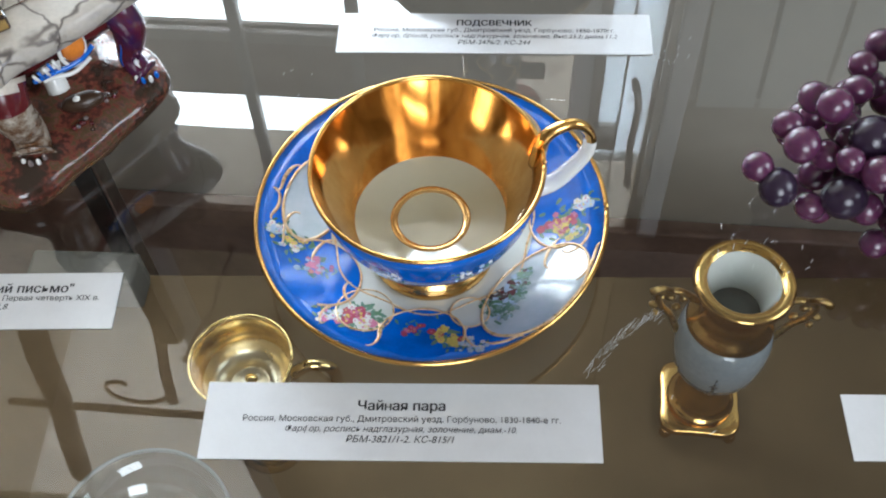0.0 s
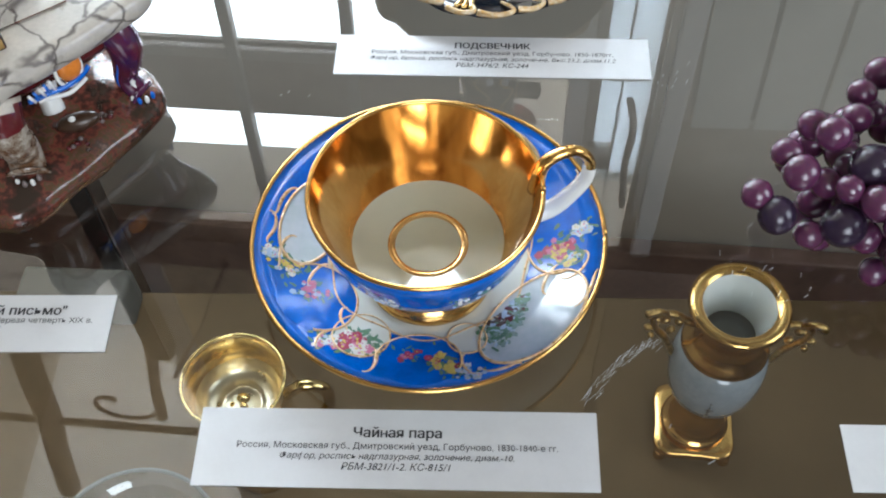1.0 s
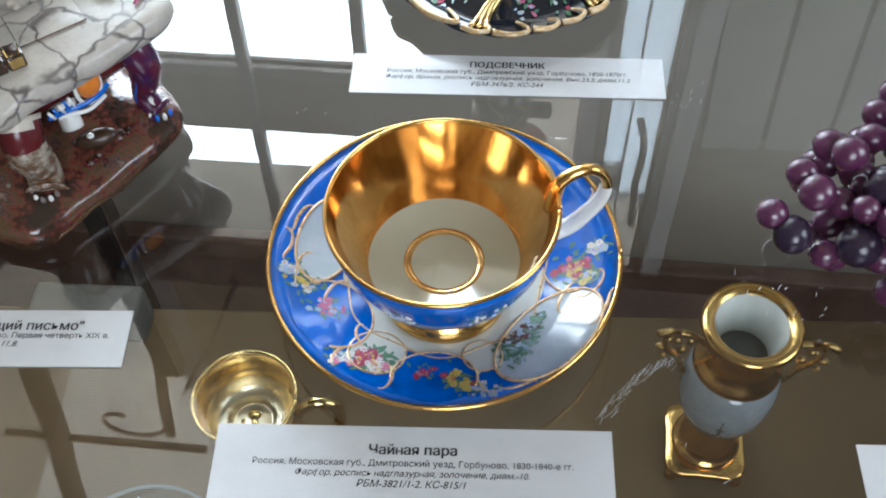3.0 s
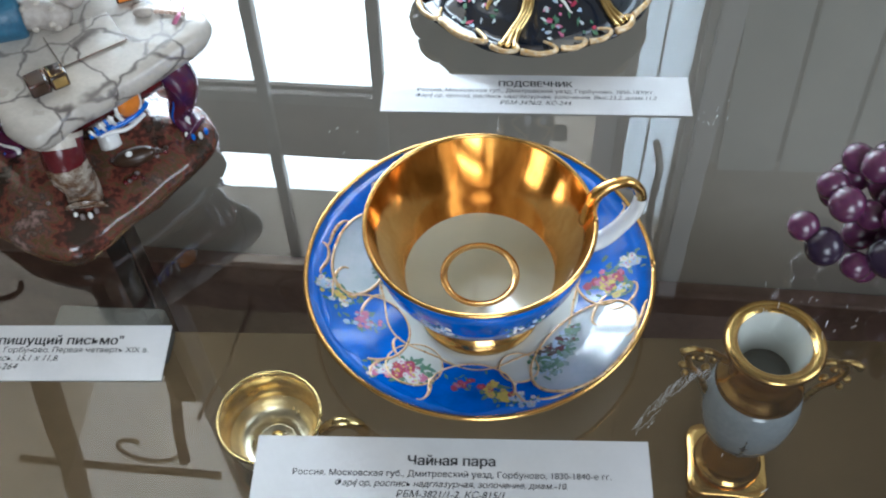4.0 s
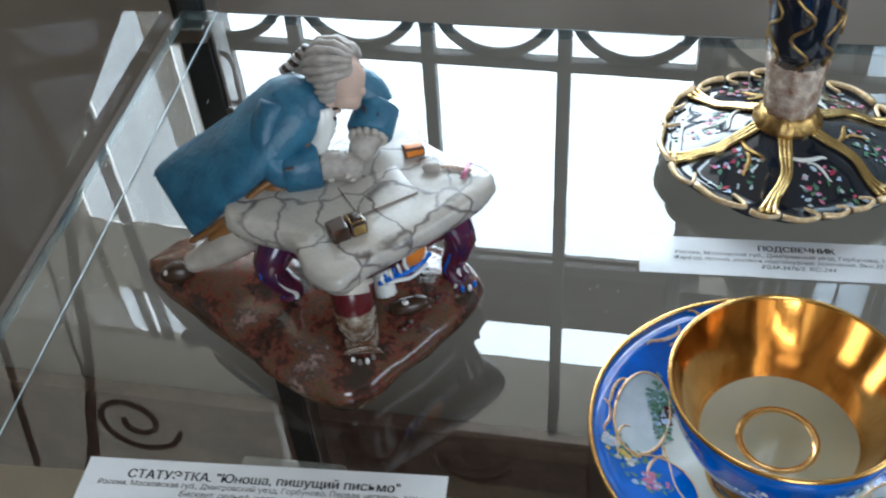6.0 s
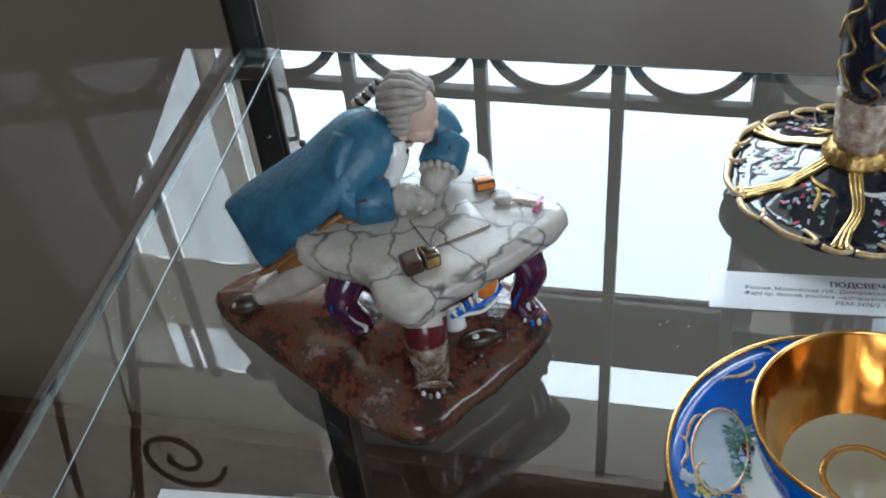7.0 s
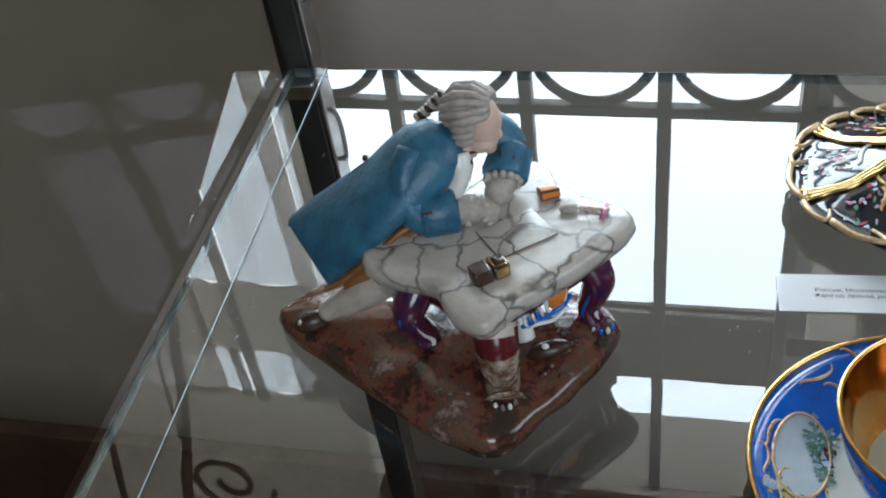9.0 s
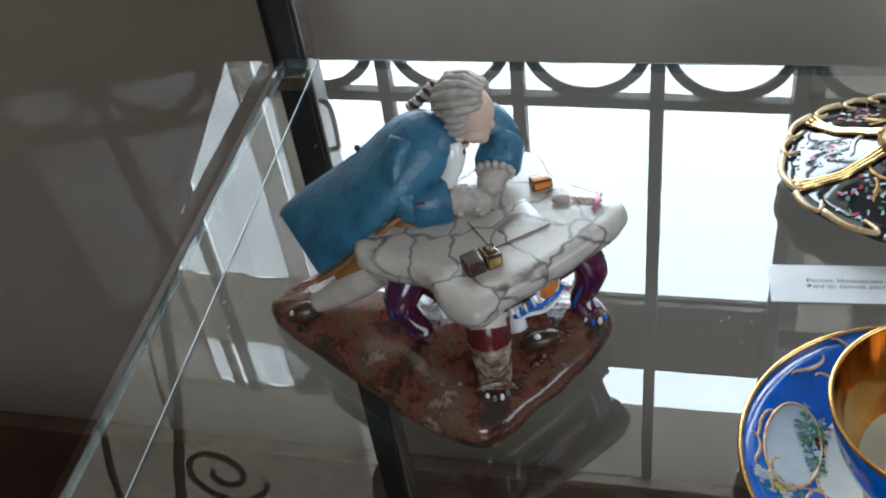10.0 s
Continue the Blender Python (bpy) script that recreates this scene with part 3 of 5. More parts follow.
# ---- tea cup and saucer ----
def drape(profile, lift):
    """A function that lays (x, y) on the turned surface given by (r, z) rows."""
    rs, zs = [p[0] for p in profile], [p[1] for p in profile]

    def on(x, y, more=0.0):
        return Vector((x, y, float(np.interp(math.hypot(x, y), rs, zs)) + lift + more))
    return on


def laid_oval(bm, on, c, ang, half_t, half_r, mi=0, rings=5, seg=28, more=0.0, wobble=0.0, seed=0):
    """A painted oval on the surface, its middle at c = (radius, degrees)."""
    r0, th = c[0], radians(c[1])
    cx, cy = r0 * math.cos(th), r0 * math.sin(th)
    rot = th + radians(ang)
    rg = random.Random(seed)
    wob = [1 + wobble * rg.uniform(-1, 1) for _ in range(seg)]
    mid = bm.verts.new(on(cx, cy, more))
    prev = None
    for i in range(1, rings + 1):
        row = []
        for k in range(seg):
            a, s = 2 * math.pi * k / seg, i / rings
            p, q = half_r * s * math.cos(a) * wob[k], half_t * s * math.sin(a) * wob[k]
            x, y = cx + p * math.cos(rot) - q * math.sin(rot), cy + p * math.sin(rot) + q * math.cos(rot)
            h = math.hypot(x, y)
            if h > 0.0562:
                x, y = x * 0.0562 / h, y * 0.0562 / h
            row.append(bm.verts.new(on(x, y, more)))
        for k in range(seg):
            f = bm.faces.new((mid, row[k], row[(k + 1) % seg]) if prev is None else (prev[k], row[k], row[(k + 1) % seg], prev[(k + 1) % seg]))
            f.material_index = mi
        prev = row
    return prev


def laid_line(bm, on, pts, r, mi=0, n=6, closed=False):
    path = smooth_path([(p[0], p[1], 0) for p in pts], n, closed)
    if closed:
        path = path + path[:1]
    k = len(path)
    tube(bm, [on(p.x, p.y) for p in path], [r * (0.55 + 0.45 * math.sin(math.pi * i / (k - 1))) if not closed else r for i in range(k)], 6, mi, 0.5)


def polar(r, deg):
    return r * math.cos(radians(deg)), r * math.sin(radians(deg))


FLOWERS = [ROSE, PINK, YELLOW, WHITE, LEAF, PALE_BLUE, LAND]


def posy(parent, on, c, spread, kinds, seed, count=9, size=0.0022):
    """A painted bunch of flowers: blossoms of draped petals among leaves."""
    rg = random.Random(seed)
    bm = bmesh.new()
    cx, cy = polar(*c)
    for i in range(int(count * 1.6)):
        x, y = cx + rg.gauss(0, spread), cy + rg.gauss(0, spread * 0.7)
        if math.hypot(x, y) < 0.055:
            r, d = math.hypot(x, y), math.degrees(math.atan2(y, x))
            laid_oval(bm, on, (r, d), rg.uniform(0, 180), size * rg.uniform(0.3, 0.5), size * rg.uniform(0.8, 1.3), 4, 1, 8, 0.00010, 0.3, i)
    for i in range(count):
        x, y = cx + rg.gauss(0, spread * 0.75), cy + rg.gauss(0, spread * 0.55)
        kind, s = rg.choice(kinds), size * rg.uniform(0.55, 1.15)
        for k in range(5):
            a = 2 * math.pi * k / 5 + i
            px, py = x + 0.55 * s * math.cos(a), y + 0.55 * s * math.sin(a)
            if math.hypot(px, py) < 0.055:
                laid_oval(bm, on, (math.hypot(px, py), math.degrees(math.atan2(py, px))), rg.uniform(0, 180), s * 0.5, s * 0.62, kind, 1, 9, 0.00012 + 0.00002 * k, 0.25, i * 7 + k)
        if math.hypot(x, y) < 0.055:
            laid_oval(bm, on, (math.hypot(x, y), math.degrees(math.atan2(y, x))), 0, s * 0.3, s * 0.3, rg.choice((2, kind, 1)), 1, 8, 0.00024, 0.2, i)
    return tagged(part("posy", bm, FLOWERS, parent, "small painted bunch of flowers"), kind="stuff")


saucer = thing("saucer", pose(0.0075, -0.0085, 0.0), "blue porcelain saucer with gilt scrolls and painted medallions", "saucer")
TOP = [(0, 0.0044), (0.026, 0.0044), (0.0335, 0.0061), (0.042, 0.0090), (0.050, 0.0130), (0.0565, 0.0164)]
bm = bmesh.new()
under = [(0.0, 0.0012), (0.029, 0.0012), (0.0295, 0.0), (0.0315, 0.0), (0.032, 0.0022), (0.043, 0.0066), (0.052, 0.0115), (0.0565, 0.0152)]
lathe(bm, under + TOP[::-1], 128, mats=[1] * 8 + [0, 0, 0, 1, 1, 1])
part("dish", bm, [BLUE, GREY_GLAZE], saucer)
bm = bmesh.new()
tube(bm, [(0.0568 * math.cos(a), 0.0568 * math.sin(a), 0.0160) for a in (2 * math.pi * i / 128 for i in range(129))], 0.00085, 8)
part("gilt_rim", bm, GOLD, saucer, "gilt rim")
on = drape(TOP, 0.00018)
MEDALS = ((0.0438, -40, 0.0208, 0.0124), (0.0405, 168, 0.0165, 0.0085), (0.0425, 62, 0.0180, 0.0100))
for i, c in enumerate(MEDALS):
    bm = bmesh.new()
    laid_oval(bm, on, c, 0, c[2], c[3], 0, 8, 40)
    medal = part("medallion", bm, LAND, saucer, "white medallion with a painted landscape")
    bm = bmesh.new()
    ring = laid_oval(bm, on, c, 0, c[2] + 0.0004, c[3] + 0.0004, 0, 1, 48)
    pts = [v.co.copy() for v in ring]
    bm.clear()
    tube(bm, [p + Vector((0, 0, 0.0002)) for p in pts + pts[:1]], 0.00055, 6, 0, 0.6)
    part("gilt_frame", bm, GILT, medal, "gilt scroll frame")
    bm = bmesh.new()
    rg = random.Random(20 + i)
    for k in range(260):
        t = rg.random()
        d, rr = c[1] - 20 + 26 * t + rg.gauss(0, 3), c[0] - 0.0100 + 0.004 * rg.random() + 0.0100 * (1 - t) * rg.random()
        kind = rg.choice((1, 1, 3, 2)) if rr < c[0] - 0.0055 and 0.25 < t < 0.8 else rg.choice((0, 0, 0, 4, 4, 2))
        laid_oval(bm, on, (rr, d), rg.uniform(0, 180), rg.uniform(0.0004, 0.0015), rg.uniform(0.0004, 0.0011), kind, 1, 9, 0.00003 + 0.000002 * k, 0.4, k)
    tagged(part("painted_landscape", bm, [LEAF, BROWN, PALE_BLUE, MAROON, SEA], medal, "painted green trees and brown rocks"), kind="stuff")
# white grounds with gilt borders between the blue fields
for r, d, ht, hr in ((0.0395, 240, 0.0088, 0.0092), (0.0365, 291, 0.0060, 0.0065), (0.037, 108, 0.012, 0.008)):
    bm = bmesh.new()
    ring = laid_oval(bm, on, (r, d), 8, ht, hr, 0, 4, 32, 0.00002)
    pts = [v.co.copy() for v in ring]
    field = part("white_ground", bm, GREY_GLAZE, saucer)
    bm = bmesh.new()
    tube(bm, [p + Vector((0, 0, 0.0002)) for p in smooth_path(pts, 2, True) + pts[:1]], 0.0003, 6, 0, 0.6)
    part("gilt_line", bm, GILT, field)
bm = bmesh.new()
tube(bm, [on(*polar(0.0335 + 0.0012 * math.sin(7 * a), math.degrees(a))) for a in (2 * math.pi * i / 120 for i in range(121))], 0.0004, 6, 0, 0.5)
part("gilt_line", bm, GILT, saucer)
# blue fields that reach in towards the foot
for r, d, ht, hr, tilt in ((0.0405, 211, 0.0138, 0.0125, -14), (0.0435, 268, 0.0132, 0.0112, 0), (0.0420, 2, 0.0125, 0.0095, 0)):
    bm = bmesh.new()
    ring = laid_oval(bm, on, (r, d), tilt, ht, hr, 0, 6, 44, 0.00008)
    pts = [v.co.copy() for v in ring]
    field = part("blue_field", bm, BLUE, saucer)
    edge = pts[9:36]
    bm = bmesh.new()
    tube(bm, [p + Vector((0, 0, 0.0002)) for p in smooth_path(edge, 2)], 0.00042, 6, 0, 0.5)
    part("gilt_line", bm, GILT, field)
# gilt scrolls that part the fields


def curl(on, c, heading, half, k0, k1, k2, width):
    """A ribbon-like scroll: its middle at c = (radius, degrees), curling tighter towards both ends."""
    x0, y0 = polar(*c)
    both = []
    for sgn, end in ((-1, k1), (1, k2)):
        x, y, a, pts = x0, y0, radians(c[1] + heading), []
        n = 26
        for i in range(n):
            s = (i + 0.5) / n
            a += sgn * (k0 + (end - k0) * s ** 4) * half / n
            x, y = x + sgn * half / n * math.cos(a), y + sgn * half / n * math.sin(a)
            h = math.hypot(x, y)
            q = min(1.0, 0.0555 / h)
            pts.append((x * q, y * q))
        both.append(pts)
    line = both[0][::-1] + [(x0, y0)] + both[1]
    k = len(line)
    bm = bmesh.new()
    tube(bm, [on(x, y) for x, y in line], [width * (0.45 + 0.55 * math.sin(math.pi * i / (k - 1))) for i in range(k)], 6, 0, 0.4)
    return bm


for d, r, heading, half, k0, k1, k2 in (
        (185, 0.0480, 80, 0.0085, 60, 900, -800), (176, 0.0505, 85, 0.0070, -90, -1000, 900), (196, 0.0385, 50, 0.0070, 60, 900, 900), (163, 0.0515, 88, 0.0075, 60, 900, -900),
        (226, 0.0385, 60, 0.0060, 130, 1300, -1100), (229, 0.0490, 20, 0.0060, 90, 1100, 1000), (252, 0.0465, 15, 0.0075, -80, -1000, -1000), (285, 0.0480, 10, 0.0060, 80, 1000, 1100), (296, 0.0540, 80, 0.0060, 60, 900, -900),
        (343, 0.0400, 80, 0.0080, -60, -900, -1000), (347, 0.0505, 60, 0.0080, 100, 1100, 900), (338, 0.0550, 88, 0.0080, 40, 500, -500), (24, 0.0495, 10, 0.0085, 60, 900, 800), (122, 0.0430, 30, 0.0080, 60, 900, 800), (110, 0.0500, 20, 0.0080, 60, 900, 800), (129, 0.0500, 80, 0.0080, -50, -900, 800)):
    part("gilt_scroll", curl(on, (r, d), heading, half, k0, k1, k2, 0.00066), GILT, saucer)
for c, sp, kinds, sd, cnt, sz in (((0.0455, 193), 0.0030, (2, 2, 5, 3), 1, 12, 0.0015), ((0.0420, 206), 0.0030, (1, 1, 5), 2, 14, 0.0013), ((0.0500, 187), 0.0024, (5, 3, 5), 12, 12, 0.0012), ((0.0425, 239), 0.0036, (0, 3, 1, 0), 3, 16, 0.0021), ((0.0485, 232), 0.0028, (5, 3, 1), 4, 12, 0.0014),
                               ((0.0450, 244), 0.0020, (3, 3, 2), 13, 6, 0.0022), ((0.0455, 277), 0.0026, (0, 0, 2, 2), 5, 10, 0.0018), ((0.0410, 264), 0.0024, (1, 0), 6, 8, 0.0012), ((0.0515, 284), 0.0030, (5, 3), 7, 12, 0.0012), ((0.0420, 358), 0.0034, (2, 1, 0, 1), 8, 14, 0.0018),
                               ((0.0495, 4), 0.0028, (5, 5, 3), 9, 14, 0.0013), ((0.0470, 352), 0.0026, (2, 4, 5), 14, 9, 0.0015)):
    posy(saucer, on, c, sp, kinds, sd, int(cnt * 1.6), sz * 0.8)

cup = thing("tea_cup", pose(0.008, -0.0165, 0.0045), "blue porcelain tea cup gilded inside, standing on its saucer", "cup")
OUT = [(0.0, 0.001), (0.0165, 0.0), (0.0205, 0.0006), (0.0207, 0.0022), (0.0182, 0.0045), (0.0155, 0.0075), (0.0155, 0.0100), (0.0230, 0.0152), (0.0285, 0.0220), (0.0318, 0.0300), (0.0338, 0.0380), (0.0349, 0.0445)]
INN = [(0.0341, 0.0445), (0.0323, 0.0385), (0.0301, 0.0325), (0.0278, 0.0262), (0.0258, 0.0218), (0.0238, 0.0187), (0.0128, 0.0171), (0.0105, 0.0168), (0.0, 0.0163)]
bm = bmesh.new()
lathe(bm, OUT[6:] + INN[:1], 128, mats=[0] * 6)
for f in [f for f in bm.faces if len(f.verts) > 4]:
    bm.faces.remove(f)
part("bowl", bm, BLUE, cup)
bm = bmesh.new()
lathe(bm, INN[:6], 128)
for f in [f for f in bm.faces if len(f.verts) > 4]:
    bm.faces.remove(f)
part("gilt_lining", bm, GOLD_IN, cup, "gilded lining worn in streaks")
bm = bmesh.new()
lathe(bm, INN[5:], 96)
for f in [f for f in bm.faces if len(f.verts) > 4]:
    bm.faces.remove(f)
part("well", bm, WELL, cup, "greyish white porcelain well")
bm = bmesh.new()
lathe(bm, [(0.0102, 0.01665), (0.0105, 0.0169), (0.0124, 0.0173), (0.0127, 0.0171)], 64)
for f in [f for f in bm.faces if len(f.verts) > 4]:
    bm.faces.remove(f)
part("gilt_ring", bm, GOLD_IN, cup, "thin gilt ring in the well")
bm = bmesh.new()
lathe(bm, OUT[:7], 96)
part("foot", bm, GOLD, cup, "gilded foot")
bm = bmesh.new()
tube(bm, [(0.0345 * math.cos(a), 0.0345 * math.sin(a), 0.0445) for a in (2 * math.pi * i / 128 for i in range(129))], 0.00075, 8)
part("gilt_rim", bm, GOLD, cup, "gilt rim")
for seed, deg, kinds in ((31, 250, (3, 5, 5)), (33, 296, (5, 3))):
    bm, rg = bmesh.new(), random.Random(seed)
    for i in range(20):
        a, z = radians(deg + rg.gauss(0, 7)), rg.uniform(0.026, 0.034)
        r = float(np.interp(z, [p[1] for p in OUT[6:]], [p[0] for p in OUT[6:]])) + 0.0001
        s = rg.uniform(0.0004, 0.0009)
        blob(bm, (r * math.cos(a), r * math.sin(a), z), (0.0002, s, s * rg.uniform(0.5, 1)), (0, 0, math.degrees(a)), 8, rg.choice(kinds + (4,)))
    part("posy", bm, FLOWERS, cup, "small painted bunch of flowers")
bm = bmesh.new()
path = smooth_path([(0.0335, 0, 0.0365), (0.0350, 0, 0.0465), (0.0390, 0, 0.0508), (0.0448, 0, 0.0515), (0.0490, 0, 0.0465), (0.0492, 0, 0.0385), (0.0448, 0, 0.0310), (0.0385, 0, 0.0248), (0.0285, 0, 0.0225)], 5)
k = len(path)
rows = tube(bm, path, [0.0016 + 0.0008 * abs(1 - 2 * i / (k - 1)) for i in range(k)], 12, 0, 1.3)
for f in bm.faces:
    c = f.calc_center_median()
    f.material_index = 0 if (c.z > 0.0435 and (Vector((c.x - 0.0412, 0, c.z - 0.0385)).length > 0.0088)) or c.x < 0.036 and c.z > 0.03 else 1
bm.transform(pose(0, 0, 0, 0, 0, 12))
part("handle", bm, [GOLD, WHITE], cup, "white handle gilded on its crest")


# ---- candlestick ----
candle = thing("candlestick", pose(0.028, 0.150, 0) @ Matrix.Diagonal((0.95, 0.95, 1, 1)), "dark porcelain candlestick with gilt straps on a scalloped foot", "candlestick")


def scallop(a, i):
    return 1 + (0.035 * abs(math.sin(3 * a + 0.4)) + 0.02 * abs(math.sin(9 * a)) - 0.03) * min(1, i / 6) if i else 1


FOOT = [(0.010, 0.0225), (0.014, 0.0205), (0.020, 0.0185), (0.028, 0.0165), (0.036, 0.0135), (0.044, 0.0105), (0.050, 0.0095), (0.0535, 0.0105)]
bm = bmesh.new()
lathe(bm, FOOT + [(0.0535, 0.0092), (0.047, 0.0070), (0.034, 0.0035), (0.030, 0.0), (0.0, 0.001)], 120, wave=lambda a, i: scallop(a, min(i, 15 - i)))
part("foot", bm, NAVY, candle)
fon = drape(FOOT, 0.0004)
STRAPS = [20 + 60 * i for i in range(6)]
for d in STRAPS:
    bm = bmesh.new()
    for off in (-1, 0, 1):
        pts = [polar(0.0135, d + off * 9), polar(0.022, d + off * 4.5 + 4), polar(0.033, d + off * 2.5 + 5), polar(0.043, d + off * 2.2 - 1), polar(0.052, d + off * 3.4 - 3)]
        path = smooth_path([(p[0], p[1], 0) for p in pts], 5)
        tube(bm, [fon(p.x, p.y, 0.0006) for p in path], 0.00115, 8)
    part("strap", bm, PALE_GOLD, candle, "gilt moulded strap")
bm = bmesh.new()
rg, d = random.Random(41), 4.0
while d < 356:
    w = rg.choice((14, 18, 24, 30))
    R = 0.0535 * scallop(radians(d + w / 2), 9)
    a, b = Vector(polar(R * 0.985, d)), Vector(polar(R * 0.985, d + w * 0.85))
    m = Vector(polar(R * 1.012, d + w * 0.45))
    c = Vector(polar(R * rg.uniform(0.86, 0.93), d + w * 0.6))
    path = smooth_path([(p.x, p.y, 0) for p in (a, m, b, b * 0.95, c)], 5)
    big = rg.uniform(0.0013, 0.0019)
    tube(bm, [Vector((p.x, p.y, 0.0112 - max(0, 0.05 - p.length) * 0.1)) for p in path], [big * (1 - 0.55 * q / (len(path) - 1)) for q in range(len(path))], 7)
    d += w
part("scroll_rim", bm, [mat("gilt_white_relief", (0.72, 0.62, 0.44), 0.2, 0.35, 0.45, 600, 0.2, 500, second=(0.60, 0.36, 0.12))], candle, "white and gilt scrolled rim")
for i, d in enumerate(STRAPS):
    on2 = fon
    bm = curl(fon, (0.0245, d + 26), 85, 0.0085, 70, 900, -900, 0.0012)
    extra = curl(fon, (0.0300, d + 34), 20, 0.0065, -90, -1000, 900, 0.0010)
    tmp_mesh = bpy.data.meshes.new("scroll")
    extra.to_mesh(tmp_mesh)
    extra.free()
    bm.from_mesh(tmp_mesh)
    part("openwork_scroll", bm, OLD_GOLD if i % 2 else WHITE, candle)
    bm, rg = bmesh.new(), random.Random(60 + i)
    for q in range(34):
        r, a = rg.uniform(0.026, 0.048), d + 30 + rg.uniform(-15, 15)
        laid_oval(bm, on2, (r, a), rg.uniform(0, 180), rg.uniform(0.0006, 0.0019), rg.uniform(0.0005, 0.0012), rg.choice((0, 1, 4, 4, 5, 6)), 1, 9, 0.00005, 0.4, q)
    tagged(part("posy", bm, FLOWERS, candle, "painted flower sprays on the dark ground"), kind="stuff")
bm = bmesh.new()
lathe(bm, [(0.0105, 0.018), (0.0145, 0.0215), (0.0150, 0.0235), (0.0128, 0.0255), (0.0120, 0.0275), (0.0100, 0.0285)], 48, wave=lambda a, i: 1 + 0.03 * math.cos(16 * a))
part("collar", bm, OLD_GOLD, candle, "gilt moulded collar")
bm = bmesh.new()
lathe(bm, [(0.0105, 0.027), (0.0112, 0.032), (0.0118, 0.044), (0.0126, 0.052), (0.0120, 0.053)], 60, wave=lambda a, i: 1 + 0.05 * math.cos(12 * a + i))
part("lower_stem", bm, mat("gilt_white_stem", (0.66, 0.58, 0.48), 0.25, 0.1, 0.5, 160, 0.5, 300, second=(0.22, 0.10, 0.05)), candle, "white stem with gilt relief")
bm = bmesh.new()
lathe(bm, [(0.0120, 0.0525), (0.0138, 0.060), (0.0150, 0.075), (0.0140, 0.092), (0.0105, 0.110), (0.0080, 0.130), (0.0095, 0.150), (0.0130, 0.165), (0.0100, 0.170)], 60)
part("upper_stem", bm, NAVY, candle)
for i in range(7):
    bm, a0 = bmesh.new(), 2 * math.pi * i / 7
    pts = []
    for q in range(24):
        z = 0.054 + 0.050 * q / 23
        r = float(np.interp(z, [0.0525, 0.06, 0.075, 0.092, 0.11], [0.0120, 0.0138, 0.0150, 0.0140, 0.0105])) + 0.0002
        a = a0 + 0.28 * math.sin(q * 0.75)
        pts.append((r * math.cos(a), r * math.sin(a), z))
    tube(bm, pts, 0.0007, 6)
    part("gilt_tendril", bm, OLD_GOLD, candle)
bm = bmesh.new()
lathe(bm, [(0.009, 0.168), (0.016, 0.176), (0.022, 0.184), (0.0235, 0.187), (0.022, 0.188), (0.014, 0.184), (0.012, 0.190), (0.0135, 0.225), (0.0150, 0.232), (0.0115, 0.232), (0.0105, 0.205), (0, 0.205)], 48)
part("candle_socket", bm, OLD_GOLD, candle)

# ---- statuette: one plain shape ----
SM = [GROUND, MARBLE_WHITE, COAT, SKIN, WIG, PURPLE, MAROON, ORANGE, BROWN, OCHRE, VEIN, WHITE, BLUE, PALE_GOLD, PINK, TABLE_MARBLE, GILT_MOTTLE]
bm = bmesh.new()


def outline_slab(bm, pts, z0, z1, mi, rise=0.0, over=0.0, n=5, dome=0.0):
    """A rounded slab with the given outline: side wall that bulges by over, top raised by dome in the middle."""
    path = [Vector((p.x, p.y, 0)) for p in smooth_path([(x, y, 0) for x, y in pts], n, True)]
    c = sum(path, Vector()) / len(path)
    rows = []
    for s, z in ((0.97 - over, z0), (1.0 - over * 0.4, z0 + (z1 - z0) * 0.25), (1.0, z0 + (z1 - z0) * 0.6), (0.985, z0 + (z1 - z0) * 0.88), (0.95, z1), (0.8, z1 + dome * 0.4), (0.55, z1 + dome * 0.75), (0.25, z1 + dome)):
        rows.append([bm.verts.new((c.x + (p.x - c.x) * s, c.y + (p.y - c.y) * s, z)) for p in path])
    k = len(path)
    for p, q in zip(rows, rows[1:]):
        for j in range(k):
            bm.faces.new((p[j], p[(j + 1) % k], q[(j + 1) % k], q[j])).material_index = mi
    bm.faces.new(rows[0][::-1]).material_index = mi
    bm.faces.new(rows[-1]).material_index = mi


outline_slab(bm, [(-0.227, 0.058), (-0.223, 0.068), (-0.195, 0.092), (-0.168, 0.112), (-0.156, 0.112), (-0.118, 0.082), (-0.095, 0.062), (-0.092, 0.050), (-0.112, 0.020), (-0.128, 0.001), (-0.139, -0.001), (-0.160, 0.008), (-0.195, 0.032)], 0.0, 0.012, 0, over=0.05, dome=0.009)
for v in bm.verts:
    if v.co.z > 0.003:
        v.co += noise.noise_vector(v.co * 55) * 0.0022 + noise.noise_vector(v.co * 160) * 0.0008
# table: serpentine marble top, frame and curved legs
outline_slab(bm, [(-0.180, 0.047), (-0.177, 0.036), (-0.166, 0.031), (-0.152, 0.027), (-0.143, 0.013), (-0.131, 0.008), (-0.123, 0.018), (-0.113, 0.027), (-0.098, 0.043), (-0.086, 0.058), (-0.088, 0.068), (-0.100, 0.075), (-0.113, 0.084), (-0.119, 0.096), (-0.130, 0.100), (-0.142, 0.088), (-0.158, 0.072), (-0.170, 0.058)], 0.047, 0.0575, 15, over=0.10, dome=0.0008)
outline_slab(bm, [(-0.168, 0.045), (-0.155, 0.034), (-0.136, 0.022), (-0.114, 0.038), (-0.098, 0.058), (-0.115, 0.078), (-0.128, 0.086), (-0.150, 0.066)], 0.038, 0.049, 6, over=0.06)
